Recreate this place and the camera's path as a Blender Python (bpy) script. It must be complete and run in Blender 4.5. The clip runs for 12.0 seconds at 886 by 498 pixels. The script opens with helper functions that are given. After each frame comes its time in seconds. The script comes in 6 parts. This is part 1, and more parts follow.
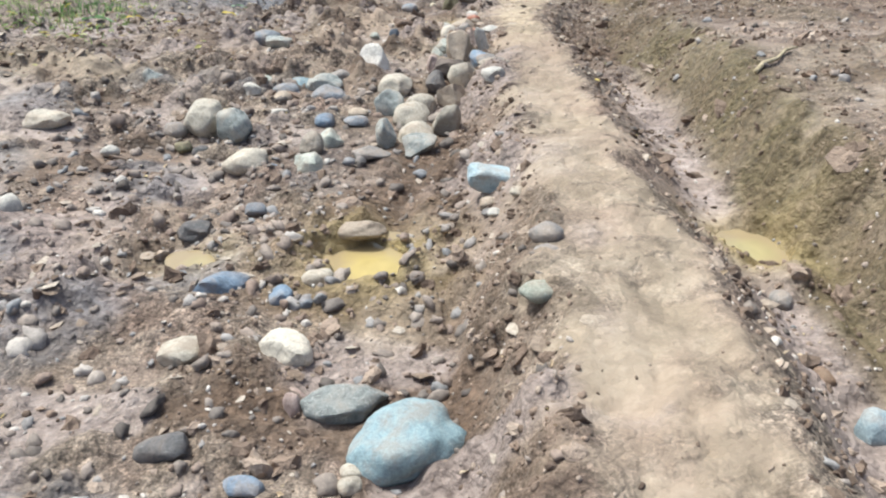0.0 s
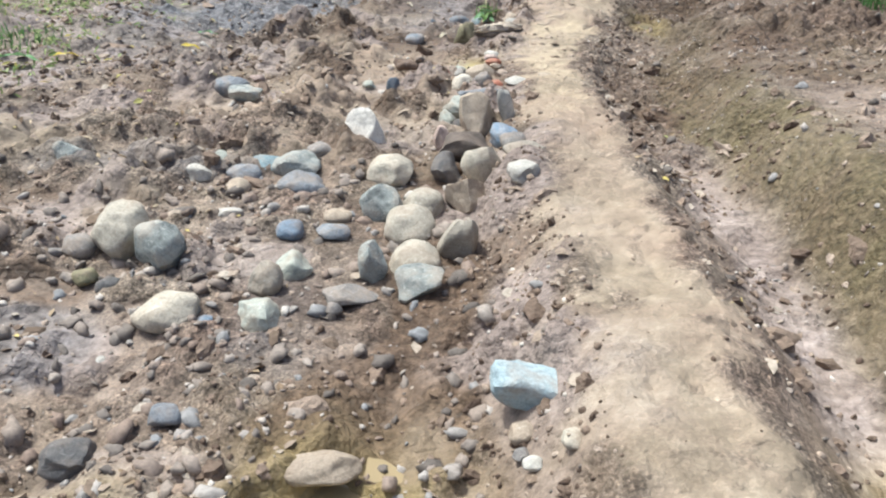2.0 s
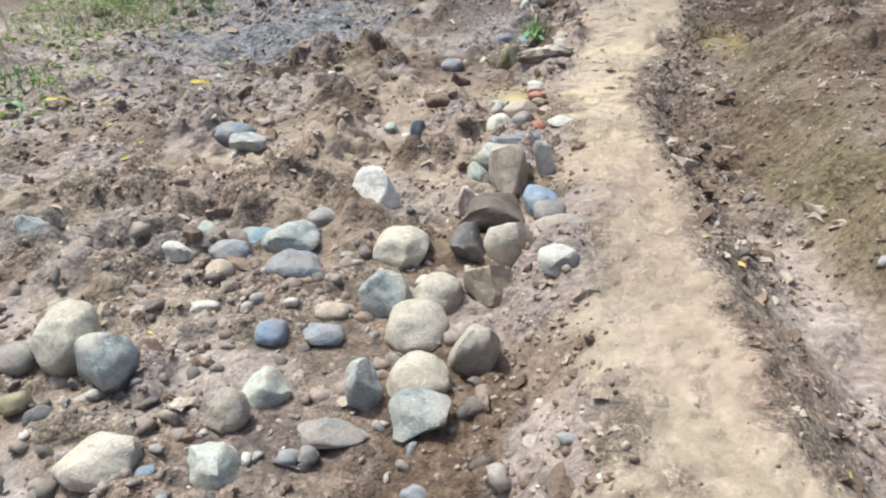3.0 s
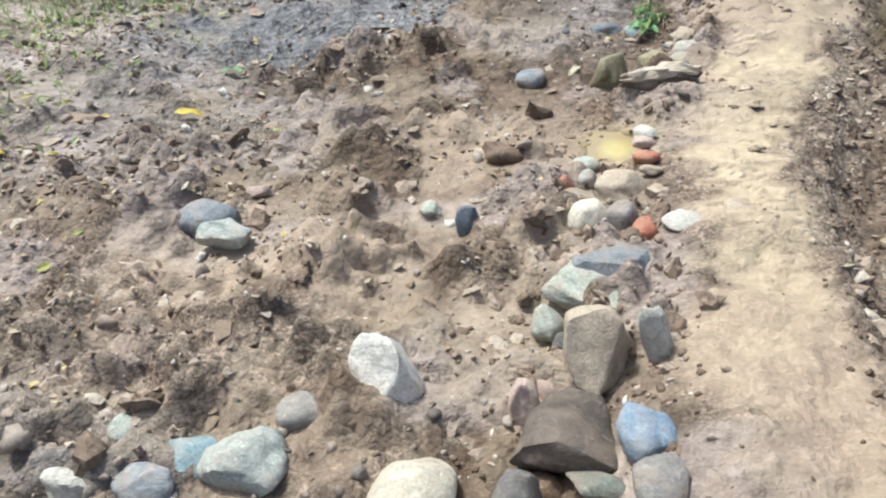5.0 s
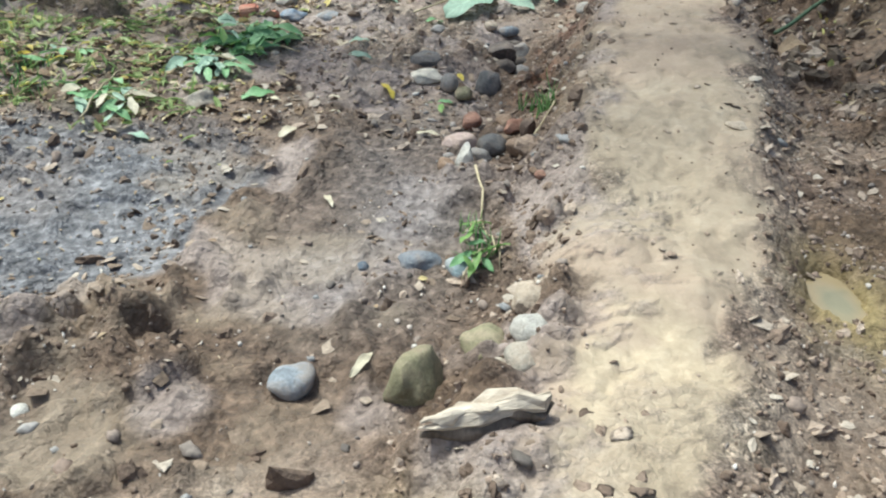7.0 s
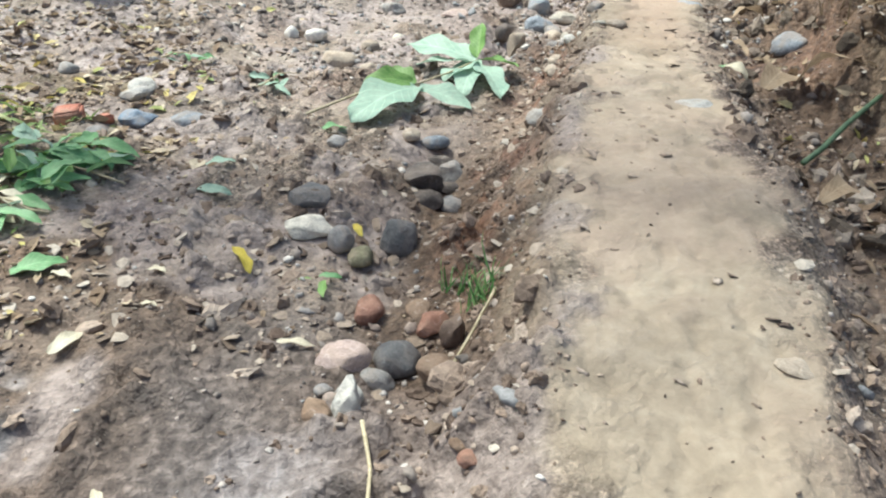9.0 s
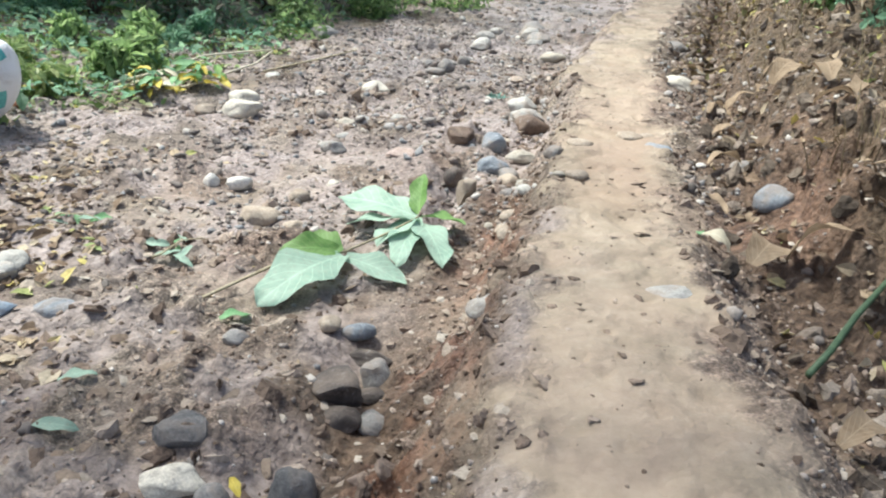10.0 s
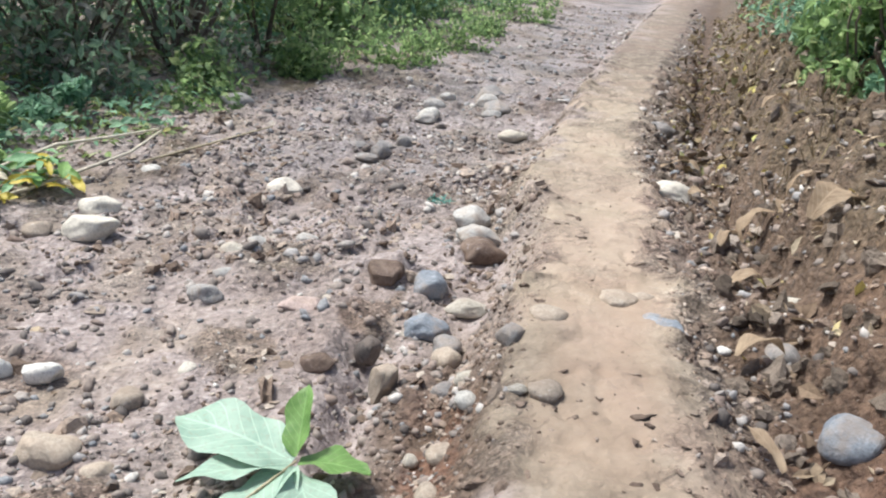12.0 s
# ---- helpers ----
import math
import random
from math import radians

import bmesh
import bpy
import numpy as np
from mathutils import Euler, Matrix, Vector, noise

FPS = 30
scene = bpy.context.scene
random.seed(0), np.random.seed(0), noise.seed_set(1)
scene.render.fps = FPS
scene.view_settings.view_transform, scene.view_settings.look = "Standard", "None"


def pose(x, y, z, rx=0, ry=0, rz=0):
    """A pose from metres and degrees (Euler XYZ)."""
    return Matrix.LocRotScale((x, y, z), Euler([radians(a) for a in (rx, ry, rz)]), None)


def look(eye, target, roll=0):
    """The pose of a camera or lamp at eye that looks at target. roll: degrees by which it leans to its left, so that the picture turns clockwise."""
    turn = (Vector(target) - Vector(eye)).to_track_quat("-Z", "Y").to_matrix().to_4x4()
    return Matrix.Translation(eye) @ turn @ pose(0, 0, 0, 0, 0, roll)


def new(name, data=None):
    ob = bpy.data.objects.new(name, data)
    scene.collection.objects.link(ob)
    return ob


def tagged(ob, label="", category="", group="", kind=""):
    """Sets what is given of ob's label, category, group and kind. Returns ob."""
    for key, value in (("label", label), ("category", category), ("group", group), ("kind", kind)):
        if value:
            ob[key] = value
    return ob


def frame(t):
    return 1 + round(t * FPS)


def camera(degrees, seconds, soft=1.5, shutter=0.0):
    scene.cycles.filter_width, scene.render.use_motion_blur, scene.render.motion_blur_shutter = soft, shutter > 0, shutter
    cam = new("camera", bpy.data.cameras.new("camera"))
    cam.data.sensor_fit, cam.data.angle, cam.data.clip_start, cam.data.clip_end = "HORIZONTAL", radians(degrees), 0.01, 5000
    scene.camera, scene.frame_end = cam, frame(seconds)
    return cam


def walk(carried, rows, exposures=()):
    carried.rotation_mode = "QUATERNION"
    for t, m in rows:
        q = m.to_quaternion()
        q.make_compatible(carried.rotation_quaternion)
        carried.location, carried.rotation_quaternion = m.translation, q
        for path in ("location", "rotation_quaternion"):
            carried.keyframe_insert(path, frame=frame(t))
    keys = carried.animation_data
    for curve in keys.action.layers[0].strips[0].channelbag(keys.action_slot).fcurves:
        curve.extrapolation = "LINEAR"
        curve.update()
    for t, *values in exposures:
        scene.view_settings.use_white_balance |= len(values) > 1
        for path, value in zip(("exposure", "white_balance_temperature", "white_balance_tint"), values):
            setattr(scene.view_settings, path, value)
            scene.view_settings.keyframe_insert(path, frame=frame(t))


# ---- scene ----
cam = camera(56.3, 12.0, soft=2.1)
ROWS = [   # seconds, eye, point looked at, roll
    (0.0, (-0.01, -0.093, 1.495), (-0.005, 1.67, 0.551), 1.1),
    (0.5, (-0.143, 0.305, 1.548), (-0.07, 2.046, 0.567), 4.7),
    (1.0, (-0.123, 0.643, 1.557), (-0.059, 2.402, 0.608), 2.4),
    (1.5, (-0.06, 0.982, 1.586), (-0.043, 2.718, 0.594), 0.1),
    (2.0, (-0.044, 1.333, 1.524), (-0.047, 3.08, 0.549), 2.4),
    (2.5, (0.0, 1.665, 1.542), (0.013, 3.408, 0.562), 2.7),
    (3.0, (0.116, 2.082, 1.528), (-0.054, 3.812, 0.54), -0.6),
    (3.2, (0.149, 2.227, 1.547), (-0.053, 3.928, 0.515), 0.2),
    (4.8, (0.074, 3.476, 1.554), (-0.28, 5.062, 0.389), -3.5),
    (5.0, (0.084, 3.607, 1.573), (-0.296, 5.187, 0.407), -3.2),
    (5.5, (0.104, 4.12, 1.539), (-0.148, 5.772, 0.441), 1.8),
    (6.0, (0.177, 4.575, 1.528), (0.102, 6.28, 0.484), 3.1),
    (6.5, (0.22, 5.008, 1.582), (0.148, 6.72, 0.551), 1.4),
    (6.7, (0.225, 5.147, 1.573), (0.144, 6.857, 0.539), 1.3),
    (8.3, (0.329, 6.355, 1.459), (0.123, 8.003, 0.344), -3.4),
    (8.5, (0.349, 6.486, 1.436), (0.154, 8.165, 0.367), -3.6),
    (9.0, (0.359, 6.955, 1.432), (0.372, 8.703, 0.46), 2.5),
    (9.5, (0.413, 7.345, 1.466), (0.448, 9.18, 0.672), 3.2),
    (10.0, (0.548, 7.753, 1.514), (0.606, 9.599, 0.747), 2.5),
    (10.5, (0.629, 8.208, 1.427), (0.79, 10.032, 0.62), 5.7),
    (11.0, (0.654, 8.696, 1.539), (0.83, 10.49, 0.673), 5.7),
    (11.5, (0.758, 9.026, 1.613), (0.901, 10.883, 0.886), 4.7),
    (12.0, (0.78, 9.363, 1.631), (0.925, 11.232, 0.934), 3.8),
]
walk(cam, [(t, look(eye, target, roll)) for t, eye, target, roll in ROWS],
     ((0.0, .74, 6080, 4), (3.0, .77, 6040, 3), (5.0, .79, 6060, 1), (6.5, .76, 6000, -2), (8.5, .93, 5950, -3), (9.0, 1.00, 6050, -1), (9.5, 1.00, 6050, -1), (10.5, .92, 6050, 5), (11.0, .85, 6050, 6), (12.0, .78, 6000, 7)))

# ---- light ----
SUN_ELEVATION, SUN_FROM = 63.0, 58.0   # degrees; the sun stands to the left of the path, somewhat ahead
world = bpy.data.worlds.new("sky")
scene.world = world
world.use_nodes = True
_n, _l = world.node_tree.nodes, world.node_tree.links
_sky = _n.new("ShaderNodeTexSky")
_sky.sky_type, _sky.sun_disc = "NISHITA", False
_sky.sun_elevation, _sky.sun_rotation = radians(SUN_ELEVATION), radians(-SUN_FROM)
_sky.dust_density, _sky.air_density = 6.0, 0.8
_l.new(_sky.outputs[0], _n["Background"].inputs[0])
_n["Background"].inputs[1].default_value = 0.112
_sun = bpy.data.lights.new("sun", "SUN")
_sun.energy, _sun.angle, _sun.color = 2.6, radians(5), (1.0, 0.955, 0.885)
sun = new("sun", _sun)
_dir = Vector((-math.sin(radians(SUN_FROM)) * math.cos(radians(SUN_ELEVATION)),
               math.cos(radians(SUN_FROM)) * math.cos(radians(SUN_ELEVATION)), math.sin(radians(SUN_ELEVATION))))
sun.matrix_world = look(_dir * 30, (0, 0, 0))

# ---- the lie of the land ----
PLAN_Y = (-6, 1.2, 2.9, 4.8, 6.25, 7.4, 8.3, 9.5, 10.3, 12.1, 13.2, 14.2, 15.9, 19.7, 38)
PATH_X = (.55, .55, .54, .54, .50, .77, .92, 1.13, 1.22, 1.58, 1.87, 1.99, 2.52, 3.90, 10.8)
PATH_HALF = (.24, .24, .19, .18, .18, .27, .30, .39, .31, .27, .27, .28, .26, .32, .5)
PATH_Z = (.27, .27, .26, .19, .08, .05, .18, .29, .30, .33, .37, .40, .43, .50, .60)
LEFT_Y = (-6, 4, 5, 6, 6.8, 7.4, 8.3, 9, 10, 12, 13, 14, 16, 20, 38)
LEFT_Z = (-.06, -.06, -.02, .0, -.03, -.10, -.10, -.02, .03, .01, .06, .12, .15, .22, .35)
RIGHT_Y = (-6, 4, 6, 7, 8.5, 10, 12, 13.5, 16, 20, 38)
RIGHT_Z = (.05, .04, -.06, -.06, .06, .15, .24, .30, .33, .42, .52)
BANK_Y = (-6, 2.8, 3.4, 4.4, 5.6, 7, 9, 10.2, 11.2, 12, 14, 16, 38)
BANK_Z = (.42, .42, .40, .40, .25, .17, .28, .38, .64, .78, .85, .95, 1.1)
BANK_IN = (.80, .80, .66, .62, .68, .75, .80, .84, .66, .70, .84, .92, 1.2)
BANK_OUT = (1.10, 1.10, .96, .94, 1.05, 1.2, 1.4, 1.3, 1.10, 1.14, 1.32, 1.45, 2.2)
# heaps of dug soil: x, y, half axes
MOUNDS = ((-.21, 6.09, .13, .31), (-.81, 6.49, .20, .17), (-.88, 6.04, .13, .15), (-.61, 5.76, .10, .12), (-.86, 5.60, .11, .12), (-.16, 5.16, .10, .12),
          (-.74, 7.45, .29, .21), (-1.52, 6.12, .13, .19), (-1.01, 7.55, .23, .16), (-1.26, 7.42, .18, .16), (-.74, 7.73, .18, .15), (-.67, 6.95, .10, .18),
          (-.91, 6.54, .12, .19), (-.54, 3.74, .09, .13), (-.55, 4.99, .11, .14), (-.40, 3.11, .22, .18), (-.60, 1.90, .14, .14), (-1.28, 2.28, .21, .23),
          (.82, 13.20, .13, .23), (1.06, 13.50, .12, .16), (.62, 12.42, .14, .15), (.29, 9.15, .11, .10), (2.0, 10.9, .12, .2), (2.25, 12.1, .15, .3))
# channels worn by water: x, y from and to, half width, depth
CHANNELS = ((-.19, 2.75, 3.75, .11, .07), (-1.12, 2.5, 3.5, .13, .06), (.40, 9.75, 10.55, .16, .14), (.20, 8.75, 9.9, .15, .06))


def even(y, ys, vs):
    """A smooth run through the plan's stations."""
    return (np.interp(y - .3, ys, vs) + np.interp(y, ys, vs) * 2 + np.interp(y + .3, ys, vs)) / 4


def step(a, b, v):
    k = np.clip((v - a) / (b - a), 0, 1)
    return k * k * (3 - 2 * k)


def lattice(ix, iy, seed):
    n = (ix.astype(np.int64) * 374761393 + iy.astype(np.int64) * 668265263 + seed * 974634533) & 0xffffffff
    n = ((n ^ (n >> 13)) * 1274126177) & 0xffffffff
    return ((n ^ (n >> 16)) & 0xffff) / 65535.0


def grain(x, y, size, seed):
    """Value noise in 0..1 with lumps of about that size."""
    x, y = np.asarray(x, float) / size + 91.3, np.asarray(y, float) / size + 47.7
    ix, iy = np.floor(x), np.floor(y)
    fx, fy = x - ix, y - iy
    fx, fy = fx * fx * (3 - 2 * fx), fy * fy * (3 - 2 * fy)
    a = lattice(ix, iy, seed) * (1 - fx) + lattice(ix + 1, iy, seed) * fx
    b = lattice(ix, iy + 1, seed) * (1 - fx) + lattice(ix + 1, iy + 1, seed) * fx
    return a * (1 - fy) + b * fy


# hollows that hold water: x, y, radius across, radius along, depth, level of the water
POOLS = {}


def hollow(name, x, y, rx, ry, deep, level):
    POOLS[name] = (x, y, rx, ry, deep, level)


hollow("yellow", -0.283, 2.729, 0.176, 0.187, 0.035, -0.110)
hollow("ditch", 1.168, 2.70, 0.115, 0.13, 0.03, 0.012)
hollow("murky", 1.42, 7.70, 0.075, 0.14, 0.03, -0.034)
hollow("olive", -0.963, 2.729, 0.083, 0.097, 0.03, -0.106)
hollow("ochre", 0.094, 6.552, 0.080, 0.105, 0.03, -0.046)


def lie(x, y):
    """Large shape of the ground: ridge of the path, basin, ditch and bank."""
    cx, half, pz = even(y, PLAN_Y, PATH_X), even(y, PLAN_Y, PATH_HALF), even(y, PLAN_Y, PATH_Z)
    lz, rz = even(y, LEFT_Y, LEFT_Z), even(y, RIGHT_Y, RIGHT_Z)
    bz, b0, b1 = (even(y, BANK_Y, v) for v in (BANK_Z, BANK_IN, BANK_OUT))
    u = x - cx + (grain(x, y, .35, 3) - .5) * .09 * step(24, 17, y)
    left = lz + np.clip(-u - 1.9, 0, 6) * .06
    right = rz + (bz - rz) * step(b0, b1, u) + np.clip(u - b1, 0, 8) * .05
    z = np.where(u < 0, left + (pz - left) * step(-half - .36 + .06 * step(8.6, 9.6, y), -half + .03, u), right + (pz - right) * step(half + .27 + .10 * step(5.5, 4.5, y), half + .0, u))
    z = z - .16 * np.exp(-((u - .80) / .09) ** 2) * step(12.3, 13.5, y)
    for c, y0, y1, w, deep in CHANNELS:
        z = z - deep * np.exp(-((x - c) / w) ** 2) * step(y0 - .15, y0 + .15, y) * step(y1 + .15, y1 - .15, y)
    z = z - .10 * np.exp(-(((x + 1.6) / .45) ** 2 + ((y - 7.2) / .55) ** 2))
    return z, u, half


def mounds(x, y):
    """1 on the crowns of the soil heaps, 0 away from them."""
    return np.clip(sum(np.exp(-(((x - a) / (p * 1.1)) ** 2 + ((y - b) / (q * 1.1)) ** 2)) for a, b, p, q in MOUNDS), 0, 1)


def roughness_of(u, half):
    """0 on the trodden path, 1 on broken ground."""
    return step(half - .12, half + .06, np.abs(u))


def ground_height(x, y):
    x, y = np.asarray(x, float), np.asarray(y, float)
    z, u, half = lie(x, y)
    rough = roughness_of(u, half)
    wild = .5 + 1.1 * grain(x, y, .9, 5)
    silt = silt_at(x, y)
    shoulder = step(-half - .55, -half - .25, u) * step(-half + .05, -half - .1, u)
    heap = mounds(x, y)
    wild = wild * (1 - .15 * silt) * (1 - .55 * step(.9, 1.1, u) * step(7, 5.5, y)) + .6 * shoulder + .7 * heap + .9 * step(.62, .9, u) * step(5.5, 7, y) + .3 * np.exp(-(((x + .9) / .9) ** 2 + ((y - 6.2) / .8) ** 2))
    wild = wild * (1 - .6 * step(half - .02, half + .06, u) * step(half + .42, half + .3, u) * step(5.5, 4.5, y))
    near = step(21, 17.5, y)
    big = (grain(x, y, .34, 11) - .5) * .075 * (.3 + .7 * near) + (grain(x, y, .16, 12) - .5) * .062 * near
    big = big * step(-7, -4.5, u) * step(5, 3, u) * step(-3, .3, y)
    r1, r2 = 1 - np.abs(grain(x, y, .10, 13) * 2 - 1), 1 - np.abs(grain(x, y, .055, 14) * 2 - 1)
    lumps = step(.38, .85, grain(x, y, .085, 18)) * .060 * grain(x, y, .3, 19)
    small = (.5 - r1) * .034 + (.5 - r2) * .015 + (grain(x, y, .030, 15) - .5) * .014 + lumps
    small = small * step(4.8, 3.6, x) * step(-4.4, -3.0, x) * near * (1 - .35 * step(10, 12, y) * step(.6, .3, u))
    tread = (grain(x, y, .5, 16) - .5) * .035 + (grain(x, y, .12, 17) - .5) * .010 + (grain(x, y, .04, 20) - .5) * .004
    peel = grain(x, y, .24, 25) * 7 + (grain(x, y, .07, 26) - .5) * 1.6
    tread = tread * (.3 + .7 * near) + ((np.floor(peel) + step(.0, .22, peel - np.floor(peel))) * .009 - .030) * step(17.5, 14.5, y) * (1 - .55 * step(7.9, 8.6, y))
    chip = -step(.70, .80, grain(x, y * .6, .05, 21)) * .012 * near
    rut = np.exp(-((x - .68 - (y - 11.9) * .13) / .10) ** 2) * step(11.55, 11.75, y) * step(12.62, 12.45, y)
    broken_up = wild * (big + small)
    floor = -.006 + (grain(x, y, .7, 34) - .5) * .03 - .02 * heap
    broken_up = np.where(broken_up < floor, floor + .22 * (broken_up - floor), broken_up)
    z = z + rough * (broken_up + .055 * heap) + (1 - rough) * (tread + chip) - .11 * rut - .04 * rut * rough * grain(x, y, .12, 33)
    ledge = z * 7.5 + (grain(x, y, .35, 37) - .5) * 1.4 + (grain(x, y, .1, 38) - .5) * .7
    shelf = (np.floor(ledge) + step(.30, .75, ledge - np.floor(ledge)) - ledge) / 7.5
    z = z + .75 * shelf * step(.58, .75, u) * step(2.4, 1.6, u) * step(9.8, 10.6, y) * near
    for px, py, rx, ry, deep, level in POOLS.values():
        d = np.sqrt(((x - px) / rx) ** 2 + ((y - py) / ry) ** 2) + (grain(x, y, .10, 23) - .5) * .9 + (grain(x, y, .04, 24) - .5) * .3
        k = 1 - step(.75, 1.35, d)
        z = z * (1 - k) + (level - deep) * k
    return z


def silt_at(x, y):
    """Grey wet silt of the low ground."""
    edge = np.interp(y, (7.1, 7.4, 7.85, 8.6, 8.9), (-2.1, -1.5, -.97, -.80, -.86)) + (grain(x, y, .22, 35) - .5) * .22 + (grain(x, y, .07, 36) - .5) * .08
    a = step(.03, -.05, x - edge) * step(9.05, 8.75, y) * step(7.1, 7.35, y) * step(-2.6, -2.1, x)
    b = np.exp(-(((x + 2.0) / .7) ** 2 + ((y - 7.0) / .9) ** 2)) * .4
    c = np.exp(-(((x + .15) / .35) ** 2 + ((y - 8.3) / .7) ** 2)) * .6
    d = step(12.5, 16, y) * step(1.6, .2, np.abs(x - even(y, PLAN_Y, PATH_X) + 1.6)) * .4
    return np.clip((a + b + c + d) * (.5 + grain(x, y, .3, 31)), 0, 1)


def on_ground(x, y):
    return float(ground_height(np.array([x]), np.array([y]))[0])

# ---- materials ----
def material(name, roughness=.85, specular=.3):
    m = bpy.data.materials.new(name)
    m.use_nodes = True
    b = m.node_tree.nodes["Principled BSDF"]
    b.inputs["Roughness"].default_value = roughness
    b.inputs["Specular IOR Level"].default_value = specular
    return m, m.node_tree.nodes, m.node_tree.links, b


def noise_node(nodes, links, scale, detail=6, rough=.6, vector=None, distort=0.0):
    n = nodes.new("ShaderNodeTexNoise")
    n.inputs["Scale"].default_value, n.inputs["Detail"].default_value = scale, detail
    n.inputs["Roughness"].default_value, n.inputs["Distortion"].default_value = rough, distort
    if vector is not None:
        links.new(vector, n.inputs["Vector"])
    return n.outputs["Fac"]


def ramp(nodes, links, fac, stops):
    r = nodes.new("ShaderNodeValToRGB")
    while len(r.color_ramp.elements) < len(stops):
        r.color_ramp.elements.new(.5)
    for e, (p, c) in zip(r.color_ramp.elements, stops):
        e.position, e.color = p, (*c, 1)
    links.new(fac, r.inputs[0])
    return r.outputs[0]


def mix(nodes, links, fac, a, b, blend="MIX"):
    n = nodes.new("ShaderNodeMix")
    n.data_type, n.blend_type = "RGBA", blend
    for socket, v in ((n.inputs["Factor"], fac), (n.inputs[6], a), (n.inputs[7], b)):
        if isinstance(v, (int, float)):
            socket.default_value = v
        elif isinstance(v, tuple):
            socket.default_value = (*v, 1)
        else:
            links.new(v, socket)
    return n.outputs[2]


def calc(nodes, links, op, a, b):
    n = nodes.new("ShaderNodeMath")
    n.operation, n.use_clamp = op, False
    for socket, v in zip(n.inputs, (a, b)):
        if isinstance(v, (int, float)):
            socket.default_value = v
        else:
            links.new(v, socket)
    return n.outputs[0]


def relief(nodes, links, bsdf, height, strength, distance):
    n = nodes.new("ShaderNodeBump")
    n.inputs["Strength"].default_value, n.inputs["Distance"].default_value = strength, distance
    links.new(height, n.inputs["Height"])
    links.new(n.outputs[0], bsdf.inputs["Normal"])


def place_vector(nodes):
    return nodes.new("ShaderNodeTexCoord").outputs["Object"]


def attribute(nodes, name):
    n = nodes.new("ShaderNodeAttribute")
    n.attribute_name = name
    return n.outputs["Fac"]


def ground_material():
    m, n, l, b = material("wet_clay_and_mud", .8, .35)
    v = place_vector(n)
    wide, mid, fine, grit = (noise_node(n, l, s, 5, .65, v, d) for s, d in ((1.1, .4), (6, .4), (26, .2), (95, 0)))
    soil = ramp(n, l, mid, ((.27, (.082, .063, .048)), (.44, (.178, .142, .110)), (.57, (.29, .24, .192)), (.74, (.455, .39, .32))))
    red = ramp(n, l, fine, ((.3, (.110, .072, .055)), (.55, (.25, .18, .145)), (.75, (.41, .325, .27))))
    soil = mix(n, l, ramp(n, l, wide, ((.45, (0, 0, 0)), (.62, (.85, .85, .85)))), soil, red)
    speck = ramp(n, l, grit, ((.38, (.25, .24, .23)), (.5, (.85, .85, .85)), (.64, (1.6, 1.58, 1.55))))
    soil = mix(n, l, .7, soil, speck, "MULTIPLY")
    warp = n.new("ShaderNodeVectorMath")
    warp.operation = "MULTIPLY_ADD"
    tex = n.new("ShaderNodeTexNoise")
    tex.inputs["Scale"].default_value = 20
    l.new(v, tex.inputs["Vector"])
    l.new(tex.outputs["Color"], warp.inputs[0])
    warp.inputs[1].default_value = (.05, .05, .05)
    l.new(v, warp.inputs[2])
    flakes, height = [], None
    for size in (30, 70):
        cell = n.new("ShaderNodeTexVoronoi")
        cell.inputs["Scale"].default_value = size
        l.new(warp.outputs[0], cell.inputs["Vector"])
        tone = n.new("ShaderNodeSeparateColor")
        l.new(cell.outputs["Color"], tone.inputs[0])
        flakes.append((cell.outputs["Distance"], tone.outputs[0]))
    flake_height = calc(n, l, "ADD", calc(n, l, "ADD", flakes[0][1], calc(n, l, "MULTIPLY", flakes[0][0], -1.6)), calc(n, l, "MULTIPLY", flakes[1][1], .5))
    soil = mix(n, l, .65, soil, ramp(n, l, flakes[0][1], ((.1, (.55, .54, .53)), (.5, (1, 1, 1)), (.95, (1.45, 1.44, 1.42)))), "MULTIPLY")
    soil = mix(n, l, .55, soil, ramp(n, l, flakes[1][1], ((.1, (.55, .54, .53)), (.5, (1, 1, 1)), (.95, (1.5, 1.48, 1.45)))), "MULTIPLY")
    pale = ramp(n, l, mid, ((.25, (.245, .198, .143)), (.5, (.340, .280, .206)), (.75, (.425, .358, .272))))
    pale = mix(n, l, ramp(n, l, wide, ((.44, (0, 0, 0)), (.60, (.6, .6, .6)))), pale, (.39, .30, .232))
    pale = mix(n, l, .5, pale, ramp(n, l, fine, ((.3, (.76, .72, .68)), (.6, (1.05, 1.05, 1.05)))), "MULTIPLY")
    silt = ramp(n, l, fine, ((.3, (.052, .052, .057)), (.5, (.155, .155, .166)), (.7, (.345, .345, .362))))
    moss = ramp(n, l, fine, ((.3, (.055, .045, .022)), (.5, (.135, .11, .055)), (.72, (.27, .225, .14))))
    ashy_sheen = ramp(n, l, fine, ((.3, (.20, .158, .142)), (.55, (.42, .355, .328)), (.75, (.58, .51, .48))))
    dark = ramp(n, l, fine, ((.3, (.046, .030, .020)), (.5, (.120, .080, .053)), (.72, (.26, .182, .128))))
    film = ramp(n, l, mid, ((.28, (.165, .125, .098)), (.5, (.272, .215, .172)), (.72, (.385, .318, .264))))
    film = mix(n, l, .8, film, ramp(n, l, fine, ((.32, (.55, .52, .5)), (.5, (1, 1, 1)), (.66, (1.22, 1.22, 1.22)))), "MULTIPLY")
    film = mix(n, l, .45, film, speck, "MULTIPLY")
